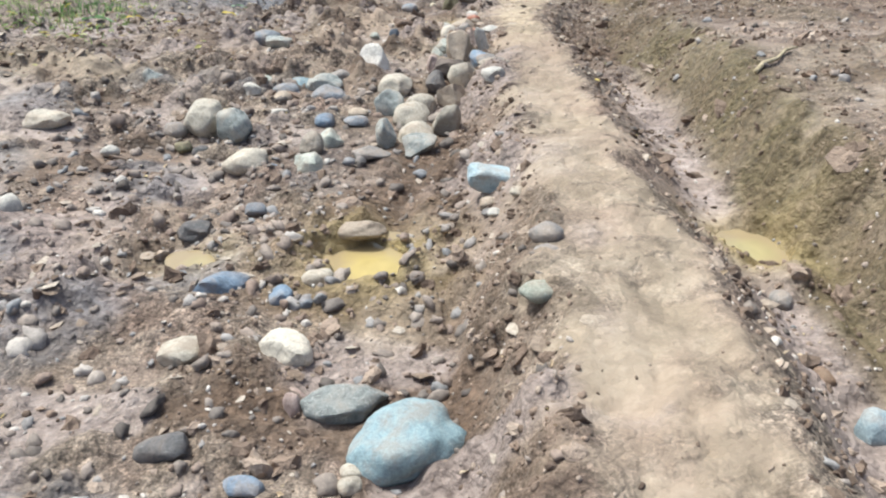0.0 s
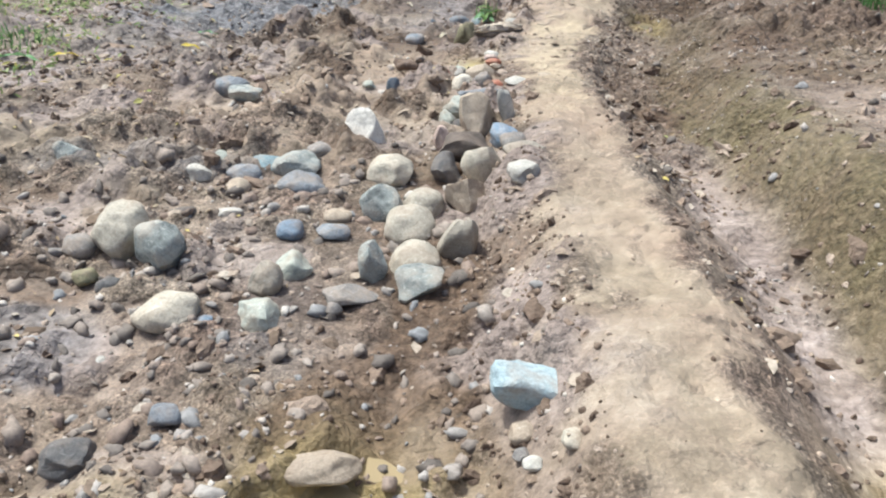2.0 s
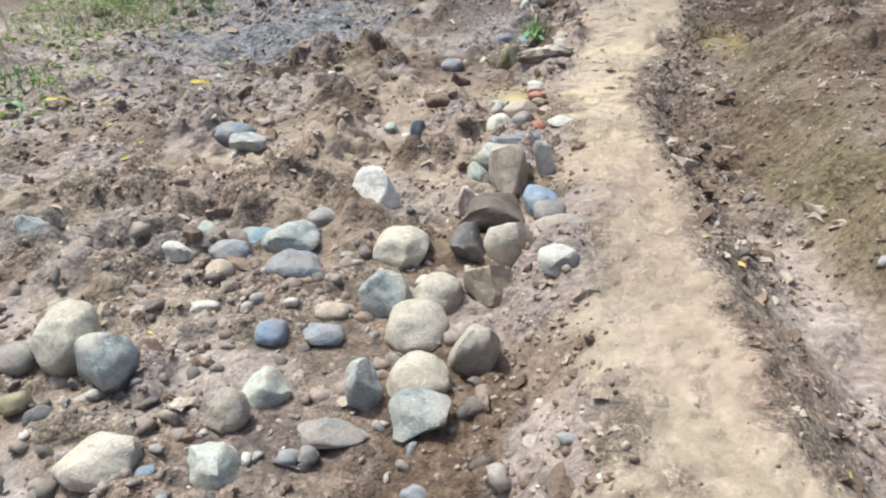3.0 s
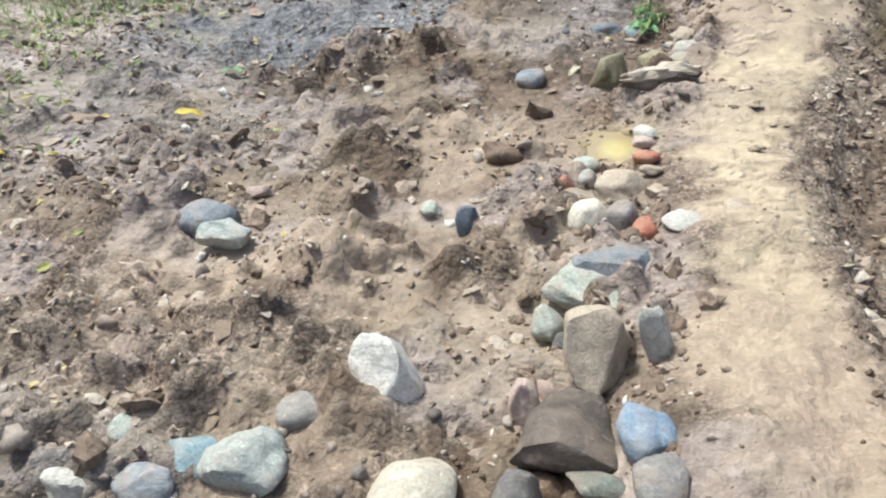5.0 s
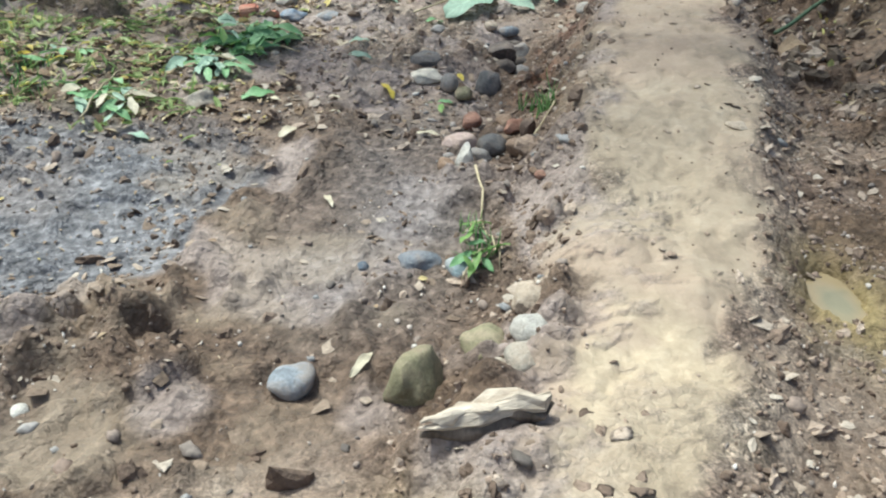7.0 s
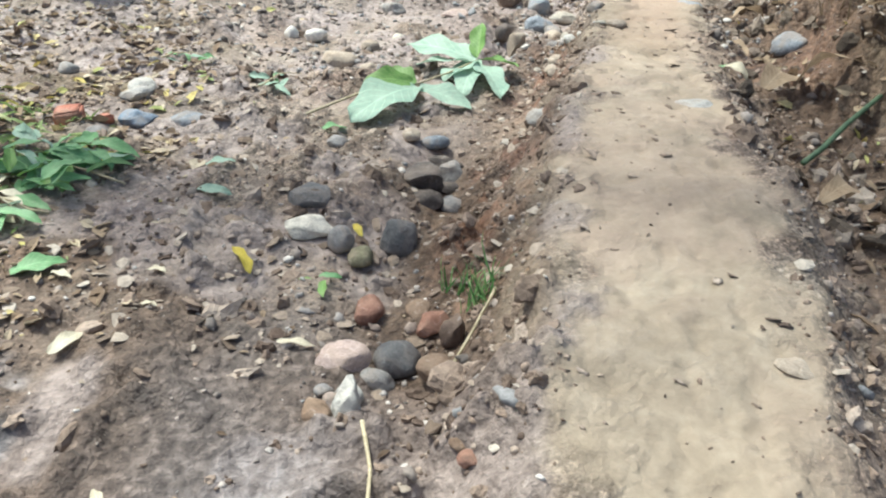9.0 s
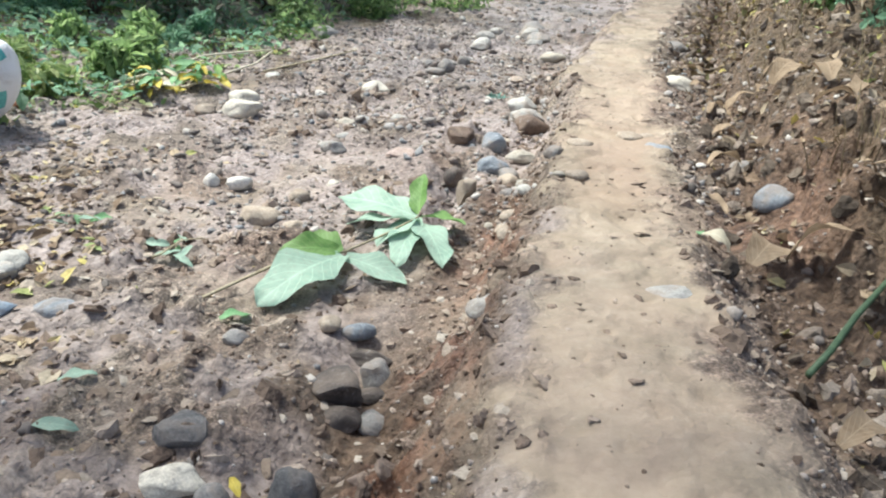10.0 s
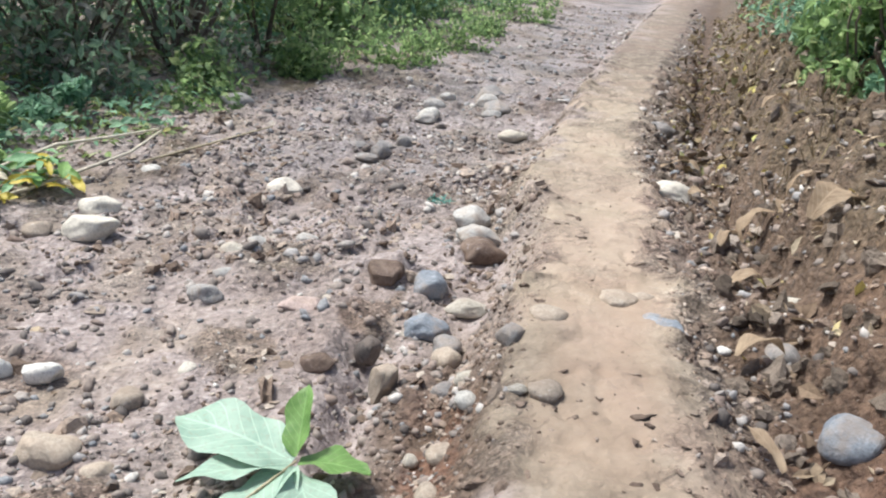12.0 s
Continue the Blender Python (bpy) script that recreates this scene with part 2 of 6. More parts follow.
    c = mix(n, l, attribute(n, "wash"), soil, film)
    # dark soil: wet ground, and shade painted into the colour
    c = mix(n, l, attribute(n, "damp_shade"), c, dark)
    c = mix(n, l, attribute(n, "ruddy"), c, ramp(n, l, fine, ((.3, (.12, .05, .03)), (.7, (.40, .19, .11)))))
    c = mix(n, l, attribute(n, "moss"), c, moss)
    # pinkish grey soil, and the sheen of wet mud painted pale
    c = mix(n, l, attribute(n, "ashy_sheen"), c, ashy_sheen)
    c = mix(n, l, attribute(n, "ochre"), c, ramp(n, l, fine, ((.3, (.24, .18, .075)), (.7, (.47, .38, .18)))))
    c = mix(n, l, attribute(n, "silt"), c, silt)
    c = mix(n, l, attribute(n, "trod"), c, pale)
    # sunlit stretch of the path, painted as a paler clay
    c = mix(n, l, calc(n, l, "MULTIPLY", attribute(n, "sunlit_path"), attribute(n, "trod")), c, ramp(n, l, fine, ((.3, (.36, .29, .20)), (.55, (.455, .375, .268)), (.75, (.52, .435, .32)))))
    c = mix(n, l, calc(n, l, "MULTIPLY", calc(n, l, "MULTIPLY", attribute(n, "ruddy"), attribute(n, "trod")), .9), c, (.33, .215, .150))
    l.new(c, b.inputs["Base Color"])
    l.new(ramp(n, l, calc(n, l, "SUBTRACT", fine, calc(n, l, "MULTIPLY", calc(n, l, "ADD", calc(n, l, "ADD", attribute(n, "silt"), attribute(n, "wash")), attribute(n, "damp_shade")), .14)),
               ((.25, (.45, .45, .45)), (.5, (.8, .8, .8)))), b.inputs["Roughness"])
    even_out = calc(n, l, "SUBTRACT", 1.0, calc(n, l, "MAXIMUM", calc(n, l, "MULTIPLY", attribute(n, "trod"), .88), calc(n, l, "MULTIPLY", attribute(n, "wash"), .7)))
    relief(n, l, b, calc(n, l, "MULTIPLY", calc(n, l, "ADD", calc(n, l, "ADD", fine, calc(n, l, "MULTIPLY", grit, .5)), calc(n, l, "MULTIPLY", flake_height, .45)), even_out), .8, .03)
    return m


STONE_COLOURS = {
    "paleblue": (.37, .48, .54), "greengrey": (.34, .37, .32), "grey": (.27, .26, .255), "tan": (.42, .355, .285),
    "bluegreen": (.28, .40, .45), "cream": (.64, .60, .52), "beige": (.50, .465, .395), "blue": (.20, .28, .38),
    "darkgrey": (.12, .12, .125), "pale": (.51, .50, .465), "pink": (.50, .39, .355), "brown": (.23, .155, .105),
    "bluegrey": (.24, .27, .31), "mottled": (.33, .365, .36), "greybeige": (.36, .33, .285), "palegreen": (.43, .47, .43),
    "darkbrown": (.12, .08, .06), "olive": (.25, .235, .145), "white": (.72, .70, .66), "darkgreen": (.18, .20, .18),
    "dark": (.105, .088, .08), "darkblue": (.09, .12, .16), "red": (.42, .155, .10), "redbrown": (.24, .12, .085),
    "palegrey": (.44, .43, .41)}


def stone_material(name):
    base = Vector(STONE_COLOURS[name])
    m, n, l, b = material("stone_" + name, .68, .35)
    v = place_vector(n)
    own = n.new("ShaderNodeObjectInfo").outputs["Random"]
    shift = n.new("ShaderNodeVectorMath")
    shift.operation = "ADD"
    l.new(v, shift.inputs[0])
    l.new(own, shift.inputs[1])
    blot, vein, pit = (noise_node(n, l, s, 6, .65, shift.outputs[0], d) for s, d in ((9, .5), (34, 1.2), (150, 0)))
    spread = .62 if name == "mottled" else .34
    c = ramp(n, l, blot, ((.3, base * (1 - spread)), (.5, base), (.7, base * (1 + spread * .8))))
    c = mix(n, l, .6, c, ramp(n, l, vein, ((.33, (.55, .54, .53)), (.5, (1, 1, 1)), (.7, (1.25, 1.24, 1.2)))), "MULTIPLY")
    c = mix(n, l, .5, c, ramp(n, l, pit, ((.35, (.6, .6, .6)), (.55, (1, 1, 1)), (.7, (1.2, 1.2, 1.2)))), "MULTIPLY")
    dirt = ramp(n, l, blot, ((.44, (0, 0, 0)), (.62, (.25, .25, .25) if sum(base) > 1.45 else (.6, .6, .6) if sum(base) > .45 else (.3, .3, .3))))
    c = mix(n, l, dirt, c, (.27, .21, .16))
    c = mix(n, l, ramp(n, l, vein, ((.60, (0, 0, 0)), (.70, (.5, .5, .5)))), c, tuple(min(.75, k * .6 + .28) for k in base))
    if name in ("mottled", "palegreen"):
        c = mix(n, l, ramp(n, l, noise_node(n, l, 48, 6, .75, shift.outputs[0], 1.5), ((.58, (0, 0, 0)), (.66, (.8, .8, .8)))), c, (.62, .64, .60))
    tint = ramp(n, l, own, ((0, (.86, .85, .84)), (1, (1.12, 1.12, 1.1))))
    l.new(mix(n, l, 1.0, c, tint, "MULTIPLY"), b.inputs["Base Color"])
    relief(n, l, b, calc(n, l, "ADD", calc(n, l, "ADD", vein, blot), calc(n, l, "MULTIPLY", pit, .6)), .6, .010)
    return m


def island_material(name, stops, roughness=.8, through_light=0.0, bump=.3):
    """For joined scatter: each piece takes its own colour."""
    m, n, l, b = material(name, roughness)
    own = n.new("ShaderNodeNewGeometry").outputs["Random Per Island"]
    v = place_vector(n)
    spot = noise_node(n, l, 60, 4, .6, v)
    c = ramp(n, l, own, stops)
    c = mix(n, l, .6, c, ramp(n, l, spot, ((.3, (.55, .55, .55)), (.55, (1, 1, 1)), (.75, (1.3, 1.3, 1.3)))), "MULTIPLY")
    l.new(c, b.inputs["Base Color"])
    if through_light:
        t = n.new("ShaderNodeBsdfTranslucent")
        l.new(c, t.inputs[0])
        s = n.new("ShaderNodeMixShader")
        s.inputs[0].default_value = through_light
        l.new(b.outputs[0], s.inputs[1])
        l.new(t.outputs[0], s.inputs[2])
        l.new(s.outputs[0], n["Material Output"].inputs[0])
    relief(n, l, b, spot, bump, .012)
    return m


def leaf_material(name, dark, light, dusty=0.3, roughness=.55):
    """A single leaf: veins either side of the midrib, blotches of dust."""
    m, n, l, b = material(name, roughness, .35)
    uv = n.new("ShaderNodeTexCoord").outputs["UV"]
    sep = n.new("ShaderNodeSeparateXYZ")
    l.new(uv, sep.inputs[0])
    off = calc(n, l, "ABSOLUTE", calc(n, l, "SUBTRACT", sep.outputs[0], .5), 0)
    rib = calc(n, l, "LESS_THAN", off, .022)
    side = calc(n, l, "FRACT", calc(n, l, "ADD", calc(n, l, "MULTIPLY", sep.outputs[1], 8), calc(n, l, "MULTIPLY", off, -4.5)), 0)
    vein = calc(n, l, "MAXIMUM", rib, calc(n, l, "LESS_THAN", side, .09))
    v = place_vector(n)
    blot, fine = noise_node(n, l, 9, 5, .6, v, .5), noise_node(n, l, 70, 4, .6, v)
    c = ramp(n, l, blot, ((.3, dark), (.65, light)))
    c = mix(n, l, calc(n, l, "MULTIPLY", vein, .35), c, tuple(min(1, k * 1.5 + .04) for k in light))
    c = mix(n, l, calc(n, l, "MULTIPLY", calc(n, l, "GREATER_THAN", fine, .58), dusty), c, (.32, .27, .20))
    l.new(c, b.inputs["Base Color"])
    t = n.new("ShaderNodeBsdfTranslucent")
    l.new(c, t.inputs[0])
    s = n.new("ShaderNodeMixShader")
    s.inputs[0].default_value = .22
    l.new(b.outputs[0], s.inputs[1])
    l.new(t.outputs[0], s.inputs[2])
    l.new(s.outputs[0], n["Material Output"].inputs[0])
    relief(n, l, b, calc(n, l, "ADD", vein, fine), .4, .003)
    return m


def plain_material(name, dark, light, scale=20, roughness=.8, bump=.4, grainy=(1, 1, 1)):
    m, n, l, b = material(name, roughness)
    mp = n.new("ShaderNodeMapping")
    mp.inputs["Scale"].default_value = grainy
    l.new(place_vector(n), mp.inputs[0])
    a, f = noise_node(n, l, scale, 6, .65, mp.outputs[0], .4), noise_node(n, l, scale * 6, 4, .6, mp.outputs[0])
    c = ramp(n, l, a, ((.3, dark), (.68, light)))
    c = mix(n, l, .5, c, ramp(n, l, f, ((.35, (.6, .6, .6)), (.6, (1.1, 1.1, 1.1)))), "MULTIPLY")
    l.new(c, b.inputs["Base Color"])
    relief(n, l, b, calc(n, l, "ADD", a, f), bump, .006)
    return m


def water_material(name, colour, rx, ry):
    """Silty standing water: its mud colour lies under a smooth skin."""
    m, n, l, b = material(name, .12, .5)
    v = place_vector(n)
    a = noise_node(n, l, 5, 4, .5, v, .8)
    c = Vector(colour)
    mp = n.new("ShaderNodeMapping")
    mp.inputs["Scale"].default_value = (1 / rx, 1 / ry, 1)
    l.new(v, mp.inputs[0])
    out = n.new("ShaderNodeVectorMath")
    out.operation = "LENGTH"
    l.new(mp.outputs[0], out.inputs[0])
    rim = ramp(n, l, calc(n, l, "ADD", out.outputs["Value"], calc(n, l, "MULTIPLY", calc(n, l, "SUBTRACT", a, .5), 1.6)), ((.35, (0, 0, 0)), (1, (.9, .9, .9))))
    l.new(mix(n, l, rim, ramp(n, l, a, ((.3, c * .82), (.7, c * 1.15))), (.30, .235, .14)), b.inputs["Base Color"])
    relief(n, l, b, noise_node(n, l, 14, 2, .5, v), .05, .01)
    return m


GROUND = ground_material()
STONE = {k: stone_material(k) for k in STONE_COLOURS}

# ---- helpers for building ----
def quick_mesh(name, verts, faces, materials=(), smooth=True):
    """A mesh from arrays of corners and of equal-sided faces."""
    verts, faces = np.asarray(verts, np.float32), np.asarray(faces, np.int32)
    k = faces.shape[1]
    me = bpy.data.meshes.new(name)
    me.vertices.add(len(verts))
    me.vertices.foreach_set("co", verts.ravel())
    me.loops.add(faces.size)
    me.loops.foreach_set("vertex_index", faces.ravel())
    me.polygons.add(len(faces))
    me.polygons.foreach_set("loop_start", np.arange(0, faces.size, k, dtype=np.int32))
    me.polygons.foreach_set("loop_total", np.full(len(faces), k, np.int32))
    me.polygons.foreach_set("use_smooth", np.full(len(faces), smooth))
    for m in materials:
        me.materials.append(m)
    me.update(calc_edges=True)
    return me


def part(name, bm, mat, parent, label="", smooth=True):
    """Links a bmesh as one mesh object under a thing or a part."""
    me = bpy.data.meshes.new(name)
    for f in bm.faces:
        f.smooth = smooth
    bm.to_mesh(me)
    bm.free()
    me.materials.append(mat)
    ob = new(name, me)
    ob.parent = parent
    return tagged(ob, label) if label else ob


def base_ball(level):
    bm = bmesh.new()
    bmesh.ops.create_icosphere(bm, subdivisions=level, radius=1)
    v = np.array([x.co[:] for x in bm.verts])
    f = np.array([[x.index for x in p.verts] for p in bm.faces])
    bm.free()
    return v, f


def turned(rng, n, tilt=1.0):
    """n turns: any heading, tilted by up to that angle."""
    a, b, c = rng.uniform(0, 2 * np.pi, n), rng.normal(0, tilt, n), rng.normal(0, tilt, n)
    ca, sa, cb, sb, cc, sc = np.cos(a), np.sin(a), np.cos(b), np.sin(b), np.cos(c), np.sin(c)
    z, o = np.zeros(n), np.ones(n)
    rz = np.stack([ca, -sa, z, sa, ca, z, z, z, o], 1).reshape(n, 3, 3)
    rx = np.stack([o, z, z, z, cb, -sb, z, sb, cb], 1).reshape(n, 3, 3)
    ry = np.stack([cc, z, sc, z, o, z, -sc, z, cc], 1).reshape(n, 3, 3)
    return rz @ rx @ ry


def strew(name, places, sizes, shape, rng, mat, tilt=.5, uneven=.2, smooth=True):
    """Many small pieces of one shape as one mesh. sizes: n x 3."""
    v, f = shape
    n = len(places)
    p = v[None] * (1 + rng.normal(0, uneven, (n, len(v), 1)))
    p = p * sizes[:, None, :]
    p = np.einsum("nij,nkj->nki", turned(rng, n, tilt), p) + places[:, None, :]
    faces = (f[None] + (np.arange(n) * len(v))[:, None, None]).reshape(-1, f.shape[1])
    return new(name, quick_mesh(name, p.reshape(-1, 3), faces, [mat], smooth))


# ---- ground: one sheet, fine where one walks, out to the horizon ----
def spaced(lo, hi, fine, far, before, after):
    """Lines close together from lo to hi, and ever wider apart out to far."""
    mid = np.arange(lo, hi + fine * .5, fine)
    ends = []
    for grow in (before, after):
        out, d = [], fine
        while sum(out) < far:
            d *= grow
            out.append(d)
        ends.append(np.cumsum(out))
    return np.concatenate([(lo - ends[0])[::-1], mid, mid[-1] + ends[1]])


gx, gy = spaced(-2.7, 4.1, .018, 160, 1.12, 1.09), spaced(.95, 18.0, .018, 220, 1.15, 1.016)
X, Y = np.meshgrid(gx, gy)
Z = ground_height(X, Y)
nx, ny = len(gx), len(gy)
corner = np.arange(nx * ny).reshape(ny, nx)
quads = np.stack([corner[:-1, :-1], corner[:-1, 1:], corner[1:, 1:], corner[1:, :-1]], -1).reshape(-1, 4)
ground = new("ground", quick_mesh("ground", np.stack([X, Y, Z], -1).reshape(-1, 3), quads, [GROUND]))
tagged(ground, "rutted brown mud ground with a pale trodden clay path", "ground", kind="structure")
_, U, HALF = lie(X, Y)
blur = grain(X, Y, .14, 41) * .6 + grain(X, Y, .05, 42) * .4
ragged = (blur - .5) * .30 + (grain(X, Y, .3, 49) - .5) * .18
trod = np.clip(step(.08, -.08, np.abs(U) - HALF + ragged) * (.66 + .42 * grain(X, Y, .6, 43)), 0, 1)
# shade over the far path, painted by fading its pale clay
trod *= 1 - .6 * step(15.5, 18.5, Y)
trod *= 1 - .3 * step(.66, .8, grain(X, Y, .25, 44))
peel = grain(X, Y, .24, 25) * 7 + (grain(X, Y, .07, 26) - .5) * 1.6
# first term paints small shadows along the peel ledges, second random scuff marks
scuff_shadow = step(.30, .12, peel - np.floor(peel)) * step(.45, .62, grain(X, Y, .21, 53)) * step(4.5, 6.0, Y) + step(.68, .78, grain(X, Y * 1.8, .055, 54)) * step(.4, .6, grain(X, Y, .4, 55)) * .7
trod *= 1 - (.6 - .3 * step(7.9, 8.6, Y)) * np.clip(scuff_shadow, 0, 1)
trod = np.maximum(trod, step(7.8, 8.5, Y) * step(13.2, 12.2, Y) * step(.03, -.10, np.abs(U) - HALF + ragged * .8) * (.80 + .2 * blur))
trod = np.maximum(trod, .85 * np.exp(-(((X + .45) / .32) ** 2 + ((Y - 6.52) / .2) ** 2) ** 2 * (.5 + blur)))
near_clay = np.exp(-(((X + .65) / .9) ** 2 + ((Y - 5.8) / 1.15) ** 2))
bare = (.5 + .2 * near_clay) * step(.58 - .08 * near_clay, .74 - .06 * near_clay, grain(X, Y, .42, 45)) * step(.3, .7, grain(X, Y, .17, 46)) * .75 * step(0, -.3, U) * step(-5.5, -3.5, U) * step(-2, .6, Y)
moss = step(.60, .72, U) * step(1.15, .95, U) * (step(6.2, 5.2, Y) + .4 * step(5.2, 6.2, Y) * step(8.5, 7, Y)) * (.25 + .85 * blur) + .25 * step(.95, 1.2, U) * step(7, 6, Y) * step(.4, .7, grain(X, Y, .5, 56))
moss += .3 * step(-1.5, -2.2, X) * step(5.2, 6.0, Y) * step(9.5, 8.5, Y) * step(.3, .7, blur)
moss += step(.85, 1.15, U) * step(9, 11, Y) * .55 * blur + step(-2.3, -3.2, U) * .6 * step(.2, .6, blur)
# grey-pink soil patches; the last term paints wet mud's sheen beyond y 10
ashy_sheen = step(.36, .46, U) * step(.76, .62, U) * step(5.6, 4.4, Y) * (.2 + .8 * blur) + step(.52, .70, grain(X, Y, .28, 47)) * .6 * step(.1, -.1, U) + step(.38, .62, grain(X, Y, .4, 50)) * .7 * step(10.2, 11.5, Y) * step(.1, -.2, U + HALF)
pink = np.exp(-(((X - .67) / .10) ** 2 + ((Y - 11.9) / .3) ** 2))
ashy_sheen += pink + .5 * step(-1.6, -2.4, X) * step(5, 6, Y) * step(8.4, 7.6, Y) * (.3 + blur)
# wet soil, plus shade painted dark on the right bank and low ground
damp_shade = step(1.1, 1.5, U) * step(13, 16, Y) * .6 + step(-.60, -.30, U + HALF) * step(.06, -.10, U + HALF) * step(8.2, 9.0, Y) * step(13, 11, Y) * (.3 + .8 * blur)
damp_shade += step(.25, .4, U - HALF + .1) * step(8.5, 9.5, Y) * (.45 + .7 * blur) + step(.60, .80, U) * step(1.15, .9, U) * step(12, 13, Y) * .8
# second term paints the bank face as shaded where the sun lights it
damp_shade += step(.16, .32, U - HALF + .05) * step(5.0, 5.8, Y) * step(9.2, 8.4, Y) * (.15 + .7 * blur) + step(.75, 1.1, U) * step(9, 10, Y) * step(.05, .45, blur)
damp_shade += step(.12, .28, np.abs(U) - HALF) * step(.6, .72, grain(X, Y, .33, 48)) * .7
# darker ground around the stone heap
damp_shade += .75 * np.exp(-(((X + .12) / .32) ** 2 + ((Y - 4.35) / .75) ** 2)) * (.5 + .8 * blur)
damp_shade += .8 * np.exp(-((Y - 7.4) / .5) ** 2) * step(.45, .2, X) * step(-2.2, -1.2, X) * (.4 + .8 * blur)
# shadow at the foot of the bank, painted as a dark band
damp_shade += .7 * step(.64, .74, U) * step(.98, .86, U) * step(7, 6, Y) * step(.35, .6, grain(X, Y * .35, .12, 57))
damp_shade += .6 * step(-.42, -.24, U + HALF) * step(.02, -.1, U + HALF) * step(5.6, 4.8, Y) * (.35 + .8 * blur)
damp_shade += .85 * mounds(X, Y) * (.4 + .8 * blur)
# wet low mud, with part of the crown's shade painted in
damp_shade += .9 * np.exp(-((Y - 8.2) / 1.2) ** 4) * step(.75, .45, X) * step(-2.6, -2.0, X) * (.55 + .6 * blur)
lows = Z - lie(X, Y)[0]
wash = (1 - .45 * step(10.5, 11.5, Y)) * step(.010, -.014, lows) * step(.04, .16, np.abs(U) - HALF) * (.35 + .65 * step(.3, .6, grain(X, Y, .55, 58)))
wash = np.clip(wash + .3 * step(.95, 1.15, U) * step(7, 5.5, Y) + .3 * step(.38, .46, U) * step(.72, .6, U) * step(5.6, 4.6, Y), 0, 1)
patch = np.exp(-(((X + 2.25) / .5) ** 2 + ((Y - 4.9) / .22) ** 2) ** 2)
trod = np.maximum(trod, .8 * patch * (.6 + .5 * blur))
ochre = sum(np.exp(-((((X - p[0]) / (p[2] * 1.7)) ** 2 + ((Y - p[1]) / (p[3] * 1.7)) ** 2))) for p in POOLS.values()) * (.55 + blur)
ruddy = sum(np.exp(-(((X - a) / .22) ** 2 + ((Y - c) / .3) ** 2)) for a, c in ((2.35, 11.3), (2.15, 10.95), (1.95, 11.2), (2.6, 11.9))) * (.05 + .22 * blur)
ruddy = ruddy + .35 * step(10.9, 11.3, Y) * step(12.9, 12.3, Y) * step(.3, .1, np.abs(U)) * (.4 + .8 * blur)
ruddy = ruddy + step(-.42, -.28, U + HALF) * step(-.06, -.16, U + HALF) * step(8.8, 9.6, Y) * step(12.4, 11.4, Y) * .5 * step(.35, .65, blur)
wall = step(-.62, -.42, U + HALF) * step(.02, -.10, U + HALF) * step(8.2, 9.0, Y) * step(13, 12, Y)
ashy_sheen = (ashy_sheen + .35 * step(-.1, -.6, X) * step(11.8, 12.5, Y) * step(14.6, 13.6, Y)) * (1 - .85 * wall)
wash = wash * (1 - .7 * wall)
damp_shade = damp_shade + .25 * wall * (.4 + blur)
# where the path lies in sun: its brightness goes into the colour
sunlit_path = step(4.9, 5.8, Y + (blur - .5) * .8) * step(7.48, 7.25, Y + (blur - .5) * .4) * step(.02, -.06, np.abs(U) - HALF)
for key, field in (("ruddy", ruddy), ("wash", wash), ("sunlit_path", sunlit_path), ("damp_shade", damp_shade), ("ochre", ochre), ("trod", np.maximum(trod, np.maximum(bare, .75 * near_clay * step(.52, .66, grain(X, Y, .24, 51) * .75 + .25 * blur) * step(.1, -.2, U + HALF)))), ("silt", silt_at(X, Y) + .6 * step(.55, .72, grain(X, Y, .42, 52)) * step(-.3, -.8, X) * step(5.6, 4.6, Y) * (.4 + .8 * blur)), ("moss", moss), ("ashy_sheen", ashy_sheen)):
    if key != "trod":
        field = field * step(-6.5, -4, U) * step(4, 2.6, U) * step(-2, .6, Y)
    a = ground.data.attributes.new(key, "FLOAT", "POINT")
    a.data.foreach_set("value", np.clip(field, 0, 1).astype(np.float32).ravel())


# ---- pools ----
def pool(name, colour, label):
    x, y, rx, ry, deep, level = POOLS[name]
    bm = bmesh.new()
    hub = bm.verts.new((0, 0, 0))
    ring = []
    for i in range(40):
        a = i * math.tau / 40
        k = 1.55 + .16 * math.sin(3 * a + x * 7) + .1 * math.sin(5 * a + y * 5)
        ring.append(bm.verts.new((math.cos(a) * rx * k, math.sin(a) * ry * k, 0)))
    for i in range(40):
        bm.faces.new((hub, ring[i], ring[(i + 1) % 40]))
    me = bpy.data.meshes.new("puddle")
    bm.to_mesh(me)
    bm.free()
    me.materials.append(water_material("water_" + name, colour, rx, ry))
    ob = new("puddle", me)
    ob.location = (x, y, level)
    return tagged(ob, label, "puddle", "puddles in the mud", "structure")


pool("yellow", (.45, .36, .145), "puddle of opaque yellow water in the rut")
pool("ditch", (.38, .33, .17), "puddle of yellow-green water in the ditch")
pool("murky", (.25, .23, .15), "puddle of murky olive water in the ditch")
pool("olive", (.36, .30, .16), "small puddle of murky olive water")
pool("ochre", (.46, .39, .18), "small puddle of yellow water beside stones")

# ---- stones ----
STONE_WORDS = {
    "paleblue": "pale blue-grey", "greengrey": "green-grey", "bluegreen": "blue-green", "cream": "cream-white", "blue": "slate-blue",
    "darkgrey": "dark grey", "pink": "pinkish", "bluegrey": "blue-grey", "mottled": "speckled grey", "greybeige": "grey-beige",
    "palegreen": "pale green-grey", "darkbrown": "dark brown", "white": "chalk-white", "darkgreen": "dark green-grey",
    "dark": "brown-black", "darkblue": "dark blue", "red": "brick-red", "redbrown": "red-brown", "palegrey": "pale grey"}
BALL, FINE_BALL = base_ball(3), base_ball(4)
